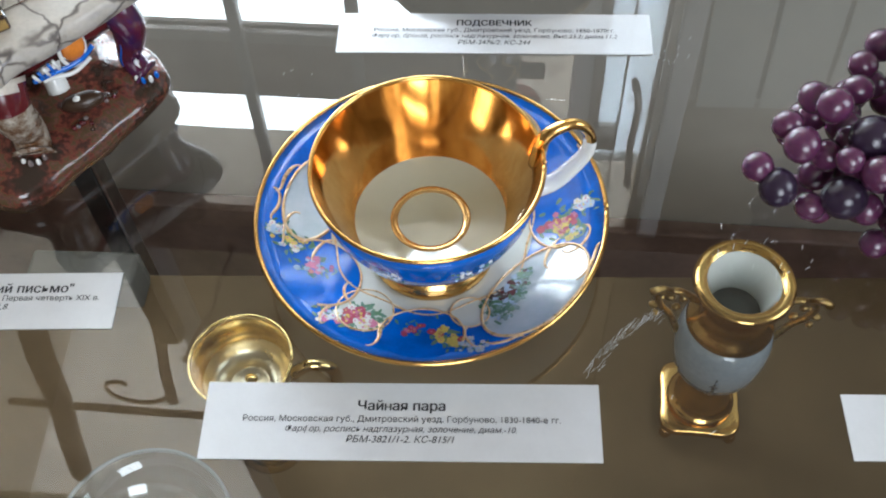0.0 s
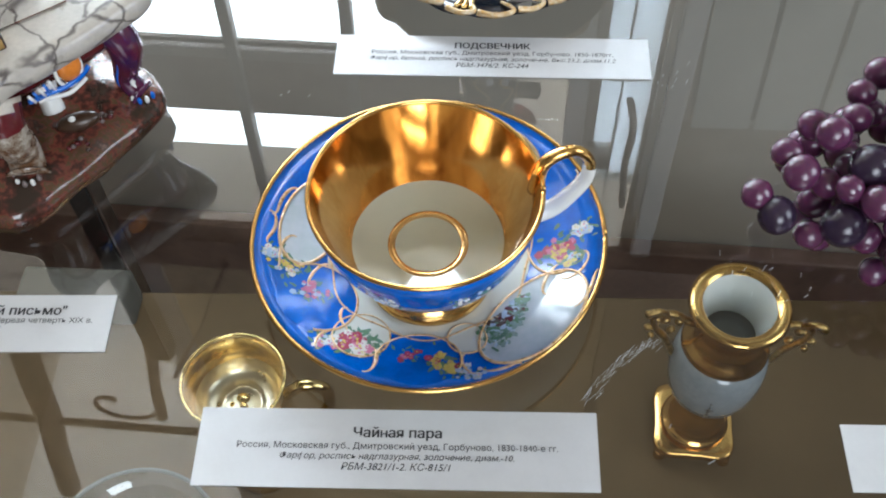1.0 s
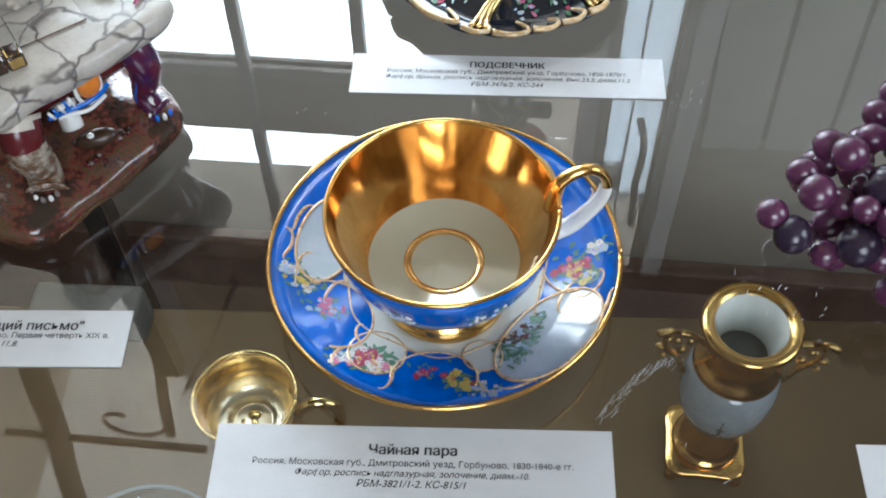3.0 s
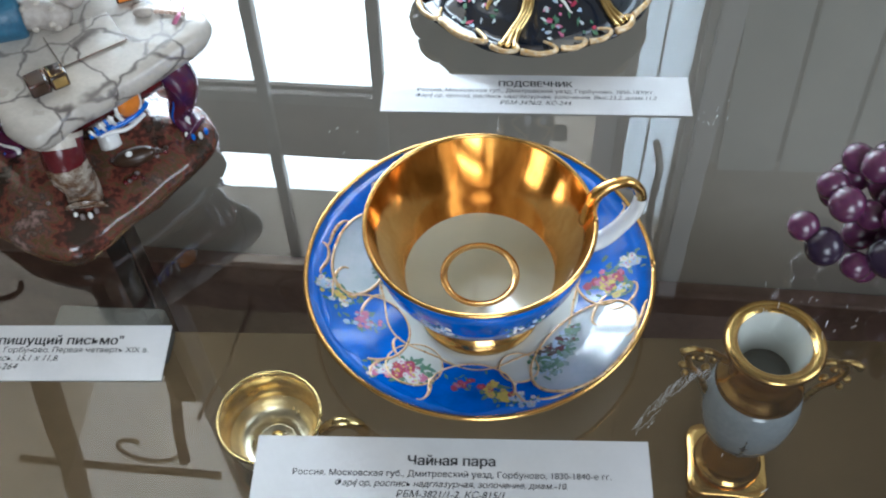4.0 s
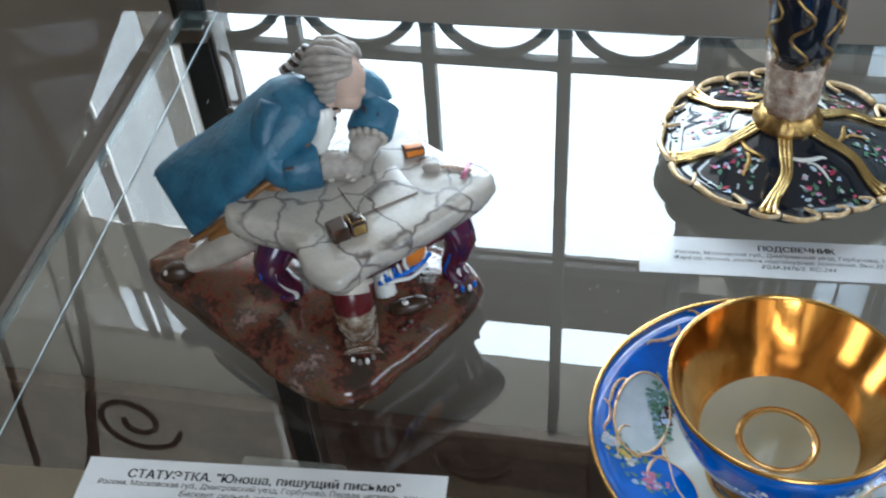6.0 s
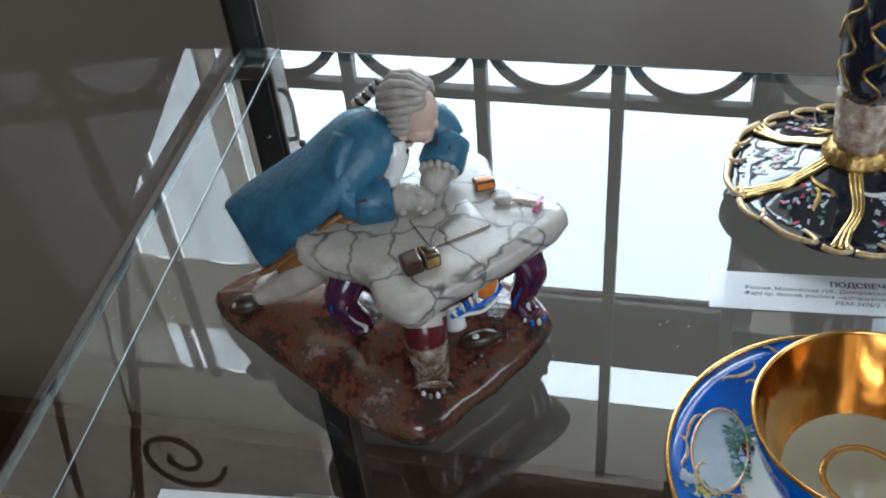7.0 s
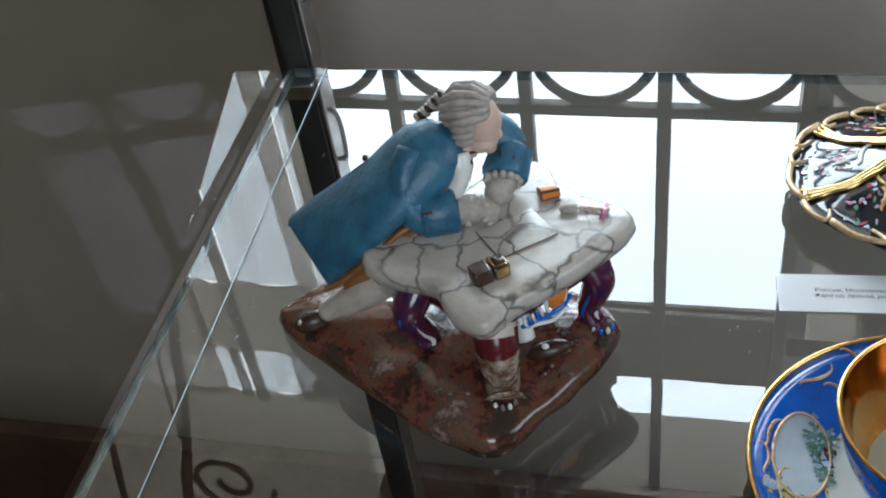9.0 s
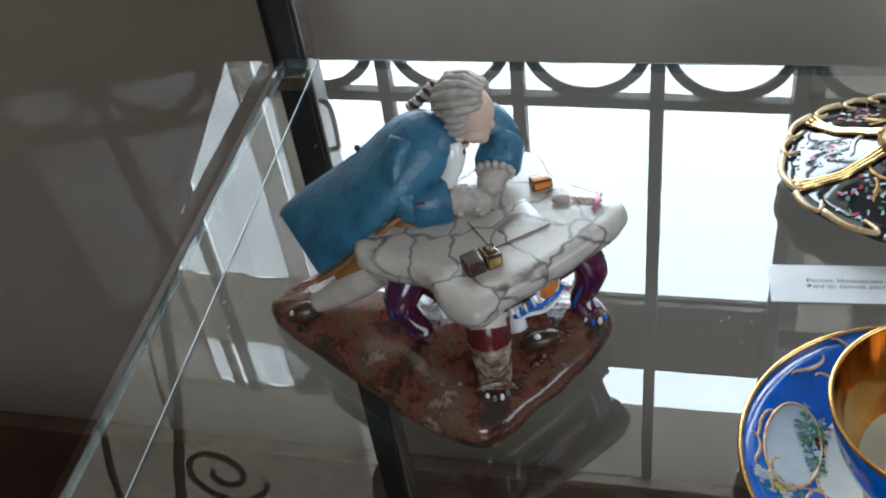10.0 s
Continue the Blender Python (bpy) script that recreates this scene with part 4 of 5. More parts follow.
for (x, y), (ox, oy), mi in (((-0.131, 0.021), (0.001, -0.005), 1), ((-0.160, 0.040), (-0.004, -0.006), 5), ((-0.103, 0.056), (0.0045, -0.002), 5), ((-0.126, 0.082), (0.0, 0.006), 5)):
    pts = smooth_path([(x, y, 0.046), (x + ox, y + oy, 0.038), (x + ox * 0.7, y + oy * 0.7, 0.029), (x + ox * 0.1, y + oy * 0.1, 0.021), (x + ox * 0.6, y + oy * 0.6, 0.014), (x + ox * 1.1, y + oy * 1.1, 0.0125)], 4)
    tube(bm, pts, [(0.0078 if mi == 1 else 0.0070) - (0.0014 if mi == 1 else 0.0026) * min(1, i / 12) + (0.0016 if i > 16 else 0) for i in range(len(pts))], 10, mi)
    for q in range(5):
        a = -1.2 + 0.6 * q
        blob(bm, (x + ox * 1.1 + 0.0045 * math.sin(a), y + oy * 1.1 - 0.0045 * math.cos(a), 0.0145), (0.0009, 0.0009, 0.0018), (0, 0, 0), 8, 11 if q % 2 else (12 if mi == 5 else 10))
    if mi == 1:
        continue
    tube(bm, [p + Vector((-0.002, -0.0048 + 0.0022 * min(1, i / 12), 0)) for i, p in enumerate(pts[3:14])], 0.0010, 6, 12)
    tube(bm, [p + Vector((0.0025, -0.0042 + 0.002 * min(1, i / 12), 0)) for i, p in enumerate(pts[3:16])], 0.0011, 6, 11)
for f in bm.faces:
    if f.material_index == 1:
        c = f.calc_center_median()
        if c.z < 0.0465 and abs(c.x + 0.1305) < 0.014 and c.y < 0.034:
            f.material_index = 6 if c.z > 0.039 else 16
# apron ornament with the orange oval
blob(bm, (-0.1120, 0.0380, 0.0440), (0.0046, 0.0028, 0.0066), (0, 0, 52), 14, 7)
tube(bm, [(-0.1118 + 0.0048 * math.cos(a) * 0.62, 0.0366 + 0.0048 * math.cos(a) * 0.78, 0.0440 + 0.0074 * math.sin(a)) for a in (2 * math.pi * q / 24 for q in range(25))], 0.0007, 6, 11)
for q in range(5):
    tube(bm, [(-0.1215 + 0.0012 * q, 0.0235 + 0.0016 * q, 0.0445), (-0.1205 + 0.0012 * q, 0.0245 + 0.0016 * q, 0.041 - 0.0004 * q)], 0.0006, 6, 12 if q % 2 else 11)
tube(bm, smooth_path([(-0.122, 0.0235, 0.042), (-0.118, 0.0285, 0.040), (-0.114, 0.033, 0.0385), (-0.110, 0.038, 0.038), (-0.107, 0.0415, 0.040)], 5), 0.0009, 8, 12)
tube(bm, smooth_path([(-0.120, 0.0255, 0.040), (-0.116, 0.030, 0.0375), (-0.112, 0.034, 0.036), (-0.108, 0.039, 0.037)], 5), 0.0007, 8, 11)
rg = random.Random(12)
# letter, inkwell, seal and ribbon on the table
box(bm, -0.012, 0.011, -0.009, 0.009, 0, 0.0005, 0.0002, pose(-0.1255, 0.0530, 0.0583, 0, 0, 36), 15)
box(bm, -0.0062, 0.0002, -0.0036, 0.0036, 0, 0.0052, 0.0008, pose(-0.1325, 0.0305, 0.058, 0, 0, 34), 8)
box(bm, -0.0002, 0.0058, -0.0036, 0.0036, 0, 0.0052, 0.0008, pose(-0.1320, 0.0311, 0.058, 0, 0, 34), 13)
box(bm, 0.0010, 0.0048, -0.0024, 0.0024, 0, 0.0003, 0, pose(-0.1320, 0.0311, 0.0632, 0, 0, 34), 8)
box(bm, -0.0038, 0.0038, -0.0026, 0.0026, 0, 0.004, 0.0008, pose(-0.1165, 0.0745, 0.058, 0, 0, 25), 7)
blob(bm, (-0.1085, 0.0655, 0.0595), (0.0036, 0.0022, 0.0018), (0, 0, 10), 12, 4)
tube(bm, [(-0.0950, 0.0690, 0.0592), (-0.0960, 0.0640, 0.0592), (-0.0968, 0.0600, 0.0588)], 0.0009, 6, 14, 0.4)
for q in range(6):
    blob(bm, (-0.1040 + 0.0018 * q, 0.0665 - 0.0002 * q, 0.0588), (0.0012, 0.0009, 0.0008), (0, 0, 0), 8, 3)
# standing leg, stretched leg and shoes
tube(bm, smooth_path([(-0.176, 0.050, 0.0385), (-0.184, 0.0490, 0.0335), (-0.192, 0.0490, 0.0285), (-0.202, 0.0490, 0.0225)], 5), [0.0064, 0.0065, 0.0066, 0.0066, 0.0066, 0.0065, 0.0064, 0.0062, 0.0060, 0.0058, 0.0055, 0.0052, 0.0048, 0.0045, 0.0042, 0.004], 12, 1)
blob(bm, (-0.2080, 0.0480, 0.0185), (0.0078, 0.0045, 0.0044), (0, -12, 12), 14, 8)
blob(bm, (-0.2115, 0.0448, 0.0210), (0.0009, 0.0014, 0.0009), (0, 0, 0), 8, 1)
tube(bm, smooth_path([(-0.140, 0.060, 0.046), (-0.130, 0.050, 0.036), (-0.1265, 0.043, 0.028), (-0.1245, 0.0395, 0.020)], 4), 0.0040, 10, 11)
blob(bm, (-0.1155, 0.0350, 0.0195), (0.0082, 0.0036, 0.0032), (0, -12, 10), 14, 8)
blob(bm, (-0.1165, 0.0335, 0.0225), (0.0014, 0.0014, 0.0006), (0, 0, 0), 8, 11)
# coat: one long sweep from the hem up to the shoulders, open below
AWAY = Vector((-0.265, 0.755, -0.60))


def loft(bm, sections, mi, seg=28, cap_first=None, cap_last=None):
    """A skin over ellipses; each section is (upper point, lower point, half depth, squareness)."""
    rows = []
    for up, low, deep, sq in sections:
        up, low = Vector(up), Vector(low)
        c, u = (up + low) / 2, (up - low) / 2
        v = AWAY * deep
        row = []
        for k in range(seg):
            a = 2 * math.pi * k / seg
            p, q = math.cos(a), math.sin(a)
            p, q = math.copysign(abs(p) ** sq, p), math.copysign(abs(q) ** sq, q)
            row.append(bm.verts.new(c + u * p + v * q))
        rows.append(row)
    for p, q in zip(rows, rows[1:]):
        for k in range(seg):
            bm.faces.new((p[k], p[(k + 1) % seg], q[(k + 1) % seg], q[k])).material_index = mi
    if cap_first is not None:
        bm.faces.new(rows[0][::-1]).material_index = cap_first
    if cap_last is not None:
        bm.faces.new(rows[-1]).material_index = cap_last
    return rows


loft(bm, [((-0.2165, 0.0700, 0.0500), (-0.1985, 0.0515, 0.0345), 0.0075, 0.75), ((-0.2150, 0.0705, 0.0520), (-0.1965, 0.0505, 0.0365), 0.0085, 0.8), ((-0.2065, 0.0730, 0.0585), (-0.1875, 0.0480, 0.0450), 0.0095, 0.85), ((-0.1945, 0.0745, 0.0660), (-0.1780, 0.0470, 0.0545), 0.0105, 0.9),
                 ((-0.1825, 0.0755, 0.0740), (-0.1690, 0.0500, 0.0610), 0.0115, 0.95), ((-0.1735, 0.0765, 0.0820), (-0.1625, 0.0535, 0.0645), 0.0120, 1), ((-0.1660, 0.0775, 0.0880), (-0.1560, 0.0570, 0.0675), 0.0115, 1),
                 ((-0.1580, 0.0780, 0.0905), (-0.1500, 0.0610, 0.0715), 0.0105, 1), ((-0.1515, 0.0775, 0.0890), (-0.1460, 0.0650, 0.0755), 0.0085, 1), ((-0.1470, 0.0760, 0.0865), (-0.1440, 0.0690, 0.0790), 0.0050, 1)], 2, cap_first=9, cap_last=2)
# ochre edge of the coat's lining along its lower front and the breeches under it
tube(bm, smooth_path([(-0.1995, 0.0500, 0.0335), (-0.1870, 0.0475, 0.0435), (-0.1770, 0.0465, 0.0530), (-0.1680, 0.0495, 0.0600), (-0.1600, 0.0530, 0.0640)], 5), 0.0016, 8, 9, 0.7)
tube(bm, smooth_path([(-0.1900, 0.0520, 0.0340), (-0.1800, 0.0520, 0.0410), (-0.1700, 0.0540, 0.0490), (-0.1600, 0.0580, 0.0560)], 4), [0.0050, 0.0055, 0.0058, 0.0060, 0.0062, 0.0064, 0.0066, 0.0068, 0.0070, 0.0072, 0.0072, 0.0070, 0.0066], 12, 9)
# back seam, pocket buttons and the button at the waist
tube(bm, smooth_path([(-0.2150, 0.0655, 0.0515), (-0.2050, 0.0685, 0.0590), (-0.1935, 0.0700, 0.0670), (-0.1815, 0.0715, 0.0755), (-0.1720, 0.0722, 0.0832)], 4), 0.0005, 6, 2)
for x, y, z in ((-0.1830, 0.0565, 0.0640), (-0.1815, 0.0555, 0.0605), (-0.1800, 0.0548, 0.0568)):
    blob(bm, (x - 0.0005, y - 0.0005, z + 0.0008), (0.0013, 0.0011, 0.0009), (0, 0, 20), 8, 8)
    blob(bm, (x - 0.0035, y + 0.0005, z + 0.0010), (0.0010, 0.0008, 0.0008), (0, 0, 20), 8, 10)
blob(bm, (-0.1820, 0.0745, 0.0760), (0.0013, 0.0013, 0.0013), (0, 0, 0), 8, 8)
# waistcoat, ochre lapel and its dark buttons
tube(bm, smooth_path([(-0.1455, 0.0675, 0.0825), (-0.1450, 0.0655, 0.0780), (-0.1465, 0.0630, 0.0725), (-0.1490, 0.0615, 0.0680)], 4), [0.0040, 0.0042, 0.0044, 0.0046, 0.0046, 0.0044, 0.0042, 0.0040, 0.0038, 0.0036, 0.0034, 0.0030, 0.0026], 12, 11)
tube(bm, smooth_path([(-0.1495, 0.0655, 0.0850), (-0.1490, 0.0620, 0.0800), (-0.1500, 0.0600, 0.0750), (-0.1520, 0.0590, 0.0695)], 4), 0.0011, 8, 9, 1.4)
for q in range(6):
    blob(bm, (-0.1408 - 0.0009 * q, 0.0655 - 0.0007 * q, 0.0800 - 0.0021 * q), (0.0010, 0.0010, 0.0010), (0, 0, 0), 8, 8)
    blob(bm, (-0.1530 - 0.0006 * q, 0.0600 - 0.0006 * q, 0.0780 - 0.0018 * q), (0.0007, 0.0007, 0.0007), (0, 0, 0), 6, 8)
# near arm: upper sleeve, deep cuff, frill and the blank forearm
tube(bm, smooth_path([(-0.1610, 0.0660, 0.0850), (-0.1635, 0.0610, 0.0790), (-0.1640, 0.0570, 0.0715), (-0.1610, 0.0555, 0.0655), (-0.1570, 0.0560, 0.0640)], 4), [0.0060, 0.0062, 0.0063, 0.0064, 0.0064, 0.0064, 0.0064, 0.0064, 0.0065, 0.0066, 0.0067, 0.0068, 0.0068, 0.0068, 0.0068, 0.0068, 0.0068], 16, 2)
tube(bm, [(-0.1598, 0.0552, 0.0640), (-0.1590, 0.0555, 0.0640), (-0.1540, 0.0575, 0.0640), (-0.1490, 0.0595, 0.0640), (-0.1476, 0.0600, 0.0640)], [0.0072, 0.0080, 0.0086, 0.0089, 0.0084], 16, 2)
for q in range(3):
    box(bm, -0.0016, 0.0016, -0.0005, 0.0005, 0, 0.0008, 0.0002, pose(-0.1555 + 0.0012 * q, 0.0505 + 0.0010 * q, 0.0690 - 0.0022 * q, 40, 0, 25), 8)
tube(bm, smooth_path([(-0.1480, 0.0600, 0.0635), (-0.1420, 0.0612, 0.0622), (-0.1360, 0.0610, 0.0610), (-0.1325, 0.0605, 0.0600)], 3), [0.0058, 0.0060, 0.0058, 0.0054, 0.0052, 0.0052, 0.0050, 0.0044, 0.0036, 0.0024], 12, 4)
rg = random.Random(5)
for q in range(34):
    t, a = rg.random(), rg.uniform(0, 6.28)
    c = Vector((-0.1470, 0.0602, 0.0632)).lerp(Vector((-0.1350, 0.0610, 0.0608)), t)
    w = 0.0056 - 0.0010 * t
    blob(bm, tuple(c + Vector((0.0006 * math.sin(3 * a), w * math.cos(a), w * math.sin(a)))), (0.0016, 0.0011, 0.0012), (rg.uniform(0, 90), 0, rg.uniform(0, 90)), 8, 1)
# far arm on the table's back edge
tube(bm, smooth_path([(-0.1520, 0.0790, 0.0855), (-0.1420, 0.0840, 0.0835), (-0.1335, 0.0850, 0.0790), (-0.1300, 0.0825, 0.0735)], 4), [0.0062, 0.0064, 0.0066, 0.0066, 0.0066, 0.0066, 0.0066, 0.0066, 0.0066, 0.0066, 0.0067, 0.0067, 0.0066], 14, 2)
tube(bm, [(-0.1290, 0.0835, 0.0738), (-0.1292, 0.0830, 0.0735), (-0.1305, 0.0780, 0.0700), (-0.1315, 0.0745, 0.0678), (-0.1317, 0.0735, 0.0672)], [0.0070, 0.0077, 0.0084, 0.0088, 0.0083], 16, 2)
for q in range(2):
    box(bm, -0.0005, 0.0005, -0.0016, 0.0016, 0, 0.0009, 0.0002, pose(-0.1325 + 0.0045 * q, 0.0745, 0.0765 - 0.0006 * q, 30, 0, 10), 8)
tube(bm, smooth_path([(-0.1317, 0.0735, 0.0672), (-0.1335, 0.0690, 0.0645), (-0.1350, 0.0655, 0.0615)], 4), [0.0052, 0.0054, 0.0054, 0.0052, 0.0050, 0.0048, 0.0044, 0.0038, 0.0028], 12, 4)
for q in range(13):
    a = 2 * math.pi * q / 13
    blob(bm, (-0.1320 + 0.0060 * math.cos(a), 0.0722 - 0.0030 * math.sin(a), 0.0668 + 0.0054 * math.sin(a)), (0.0015, 0.0016, 0.0018), (0, 0, 0), 8, 1)
before_head = set(bm.verts)
# neck with a dark ribbon, plain head in profile
tube(bm, smooth_path([(-0.1480, 0.0710, 0.0790), (-0.1465, 0.0720, 0.0835), (-0.1445, 0.0735, 0.0880)], 4), 0.0055, 14, 3)
tube(bm, [(-0.1463 + 0.0057 * math.cos(a), 0.0718 + 0.0057 * math.sin(a), 0.0826 - 0.0016 * math.cos(a)) for a in (2 * math.pi * q / 20 for q in range(21))], 0.0006, 6, 8)
blob(bm, (-0.1400, 0.0745, 0.0905), (0.0082, 0.0086, 0.0120), (0, 6, -12), 24, 3)
blob(bm, (-0.1400, 0.0730, 0.0845), (0.0066, 0.0070, 0.0058), (0, 0, -12), 18, 3)
blob(bm, (-0.1375, 0.0722, 0.0806), (0.0030, 0.0034, 0.0024), (0, 0, -12), 12, 3)
blob(bm, (-0.1333, 0.0722, 0.0868), (0.0020, 0.0012, 0.0026), (0, 28, -12), 12, 3)
# powdered wig: crown, combed waves, side rolls and the tied plait
blob(bm, (-0.1450, 0.0768, 0.0955), (0.0112, 0.0112, 0.0108), (0, 24, -15), 24, 4)
brow, crown = Vector((0.95, -0.20, 0.22)).normalized(), Vector((-0.22, 0, 0.975))
across = brow.cross(crown)
for q in range(9):
    psi = radians(-84 + 21 * q)
    pts = [Vector((-0.1448, 0.0768, 0.0955)) + (0.0112 + 0.0006 * math.sin(9 * phi + q)) * (math.cos(phi) * brow + math.sin(phi) * (math.cos(psi) * crown + math.sin(psi) * across)) for phi in (radians(22 + 15 * i) for i in range(10))]
    tube(bm, pts, 0.0016, 8, 4)
for q in range(4):
    tube(bm, smooth_path([(-0.1400 - 0.0012 * q, 0.0675 - 0.0002 * q, 0.0985 - 0.0034 * q), (-0.1450, 0.0655, 0.0975 - 0.0034 * q), (-0.1510, 0.0670, 0.0960 - 0.0032 * q)], 3), [0.0010, 0.0016, 0.0020, 0.0021, 0.0020, 0.0016, 0.0010], 10, 4)
for q in range(8):
    blob(bm, (-0.1555 - 0.0017 * q, 0.0800 + 0.0002 * q, 0.1015 - 0.0017 * q), (0.0026, 0.0028, 0.0012), (0, 42, 0), 10, 8 if q % 2 == 0 else 4)
bmesh.ops.transform(bm, matrix=Matrix.Translation((-0.1372, 0.0735, 0.0855)) @ Matrix.Scale(0.86, 4) @ Matrix.Translation((0.1395, -0.0735, -0.0855)), verts=[v for v in bm.verts if v not in before_head])
# small relief flowers on the ground
for x, y in ((-0.190, 0.050), (-0.165, 0.030), (-0.145, 0.018), (-0.108, 0.040), (-0.178, 0.062), (-0.150, 0.028), (-0.115, 0.028)):
    for q in range(9):
        blob(bm, (x + rg.gauss(0, 0.002), y + rg.gauss(0, 0.0016), 0.0165 + rg.uniform(-0.0012, 0.0004)), (0.0010, 0.0009, 0.0008), (0, 0, 0), 6, rg.choice((6, 8, 10)))
for v in bm.verts:
    if v.co.z > 0.018:
        v.co += noise.noise_vector(v.co * 170) * 0.0004
bmesh.ops.transform(bm, matrix=Matrix.Translation((0.155, -0.055, 0)), verts=bm.verts)
o = part("statuette", bm, SM)
o.location = (-0.155, 0.055, 0.0)
tagged(o, "painted porcelain statuette of a blue-coated youth at a marble table", "statuette")

# ---- bunch of grapes on the shelf ----
grapes = thing("grape_bunch", pose(0.1575, 0.008, 0), "bunch of dark purple glass grapes with a pale leaf", "grapes")
bm = bmesh.new()
bmesh.ops.create_icosphere(bm, subdivisions=3, radius=1)
berry = part("berry", bm, GRAPE, grapes)
bm = bmesh.new()
bmesh.ops.create_icosphere(bm, subdivisions=3, radius=1)
berry2 = part("berry", bm, GRAPE_DARK, grapes)
rg, placed = random.Random(7), []
fixed = [(-0.046, -0.008, 0.027, 0.0056), (-0.040, -0.014, 0.024, 0.0068), (-0.036, 0.004, 0.033, 0.0056), (-0.027, 0.013, 0.036, 0.0060), (-0.023, 0.006, 0.040, 0.0066), (-0.033, -0.004, 0.033, 0.0064), (-0.029, -0.017, 0.018, 0.0052),
         (-0.012, 0.018, 0.034, 0.0056), (-0.008, 0.029, 0.034, 0.0056), (-0.001, 0.036, 0.036, 0.0062), (-0.020, -0.018, 0.024, 0.0078), (0.000, 0.012, 0.046, 0.0085), (-0.012, -0.004, 0.036, 0.0080)]
for x, y, z, r in fixed:
    placed.append((Vector((x, y, z)), r * 0.9))
for tries in range(16000):
    if len(placed) >= 125:
        break
    p = Vector((rg.uniform(-0.040, 0.062), rg.uniform(-0.036, 0.040), rg.uniform(0.006, 0.046)))
    if p.y < -0.018 - 0.9 * (p.x + 0.016):
        continue
    q = Vector(((p.x - 0.014) / 0.052, (p.y + 0.002) / 0.042, (p.z - 0.016) / 0.030))
    r = rg.uniform(0.0046, 0.0060)
    if q.length < 1 and q.length > 0.25 and p.z > r * 0.9 and all((p - c).length > 0.74 * (r + s) for c, s in placed):
        placed.append((p, r))
for i, (p, r) in enumerate(placed):
    o = (berry2 if i in (1, 10) or rg.random() < 0.03 else berry)
    if i < 2:
        o = (berry, berry2)[i]
    else:
        o = new("berry", o.data)
        o.parent = grapes
    o.location = p
    o.scale = (r, r * rg.uniform(0.95, 1.05), r * rg.uniform(0.98, 1.1))
    o.rotation_euler = (rg.uniform(0, 6), rg.uniform(0, 6), rg.uniform(0, 6))
bm = bmesh.new()
for q in range(7):
    a = radians(50 * q + 10)
    tip = Vector((0.012 + 0.013 * math.cos(a), 0.022 + 0.013 * math.sin(a), 0.047 - 0.004 * (q % 2)))
    mid = Vector((0.012, 0.022, 0.050))
    w = Vector((-math.sin(a), math.cos(a), 0)) * 0.0035
    h = mid.lerp(tip, 0.55) + Vector((0, 0, 0.0015))
    top = [bm.verts.new(v) for v in (mid, h + w, tip, h - w)]
    low = [bm.verts.new(v.co - Vector((0, 0, 0.0008))) for v in top]
    bm.faces.new(top), bm.faces.new(low[::-1])
    for j in range(4):
        bm.faces.new((top[j], low[j], low[(j + 1) % 4], top[(j + 1) % 4]))
part("leaf", bm, VINE, grapes, "pale green star-shaped leaf", smooth=False)
bm = bmesh.new()
tube(bm, smooth_path([(0.012, 0.022, 0.046), (0.022, 0.034, 0.052), (0.034, 0.040, 0.050)], 5), 0.0016, 8)
part("stalk", bm, VINE, grapes)

# ---- things on the lower board ----
vase = thing("vase", pose(0.163, 0.089, BZ, 0, 0, -5), "gilded porcelain vase with scroll handles on a square foot", "vase")
bm = bmesh.new()
ring = [2 * math.pi * q / 32 for q in range(32)]
reach = [0.0250 * (1 + 0.26 * abs(math.sin(2 * a)) ** 3) for a in ring]
outline_slab(bm, [(r * math.cos(a), r * math.sin(a)) for r, a in zip(reach, ring)], 0.010, 0.0165, 0, n=3)
part("plinth", bm, GOLD, vase, "square gilt plinth")
bm = bmesh.new()
lathe(bm, [(0.0, 0.004), (0.0028, 0.0), (0.0042, 0.004), (0.0034, 0.009), (0.0015, 0.0105), (0, 0.0105)], 14)
foot = part("ball_foot", bm, GOLD, vase)
foot.location = (-0.020, -0.020, 0)
for x, y in ((0.020, -0.020), (-0.020, 0.020), (0.020, 0.020)):
    o = new("ball_foot", foot.data)
    o.parent, o.location = vase, (x, y, 0)
bm = bmesh.new()
lathe(bm, [(0.0205, 0.0165), (0.0212, 0.0185), (0.0195, 0.0205), (0.0170, 0.0215), (0.0160, 0.0290), (0.0115, 0.0380), (0.0085, 0.0440), (0.0100, 0.0470), (0.0090, 0.0500)], 48, wave=lambda a, i: 1 + (0.02 * math.cos(18 * a) if 3 < i < 7 else 0))
part("stem", bm, GOLD, vase)
bm = bmesh.new()
lathe(bm, [(0.0088, 0.049), (0.0150, 0.0545), (0.0215, 0.0640), (0.0262, 0.0770), (0.0276, 0.0900), (0.0274, 0.1010), (0.0258, 0.1090), (0.0228, 0.1150)], 64)
body = part("belly", bm, mat("painted_sky", (0.30, 0.32, 0.34), 0.1, 0, 0.25, 40, second=(0.20, 0.23, 0.26), coat=0.4), vase, "pale painted belly with a distant spire")
bm = bmesh.new()
for z0, w in ((0.068, 0.0016), (0.074, 0.0014), (0.080, 0.0011), (0.086, 0.0008), (0.092, 0.0005)):
    r = float(np.interp(z0, [0.0545, 0.064, 0.077, 0.090, 0.101], [0.0150, 0.0215, 0.0262, 0.0276, 0.0274])) + 0.0002
    a = radians(-98)
    blob(bm, (r * math.cos(a), r * math.sin(a), z0), (0.0003, w, 0.0042), (0, 18, -98), 8)
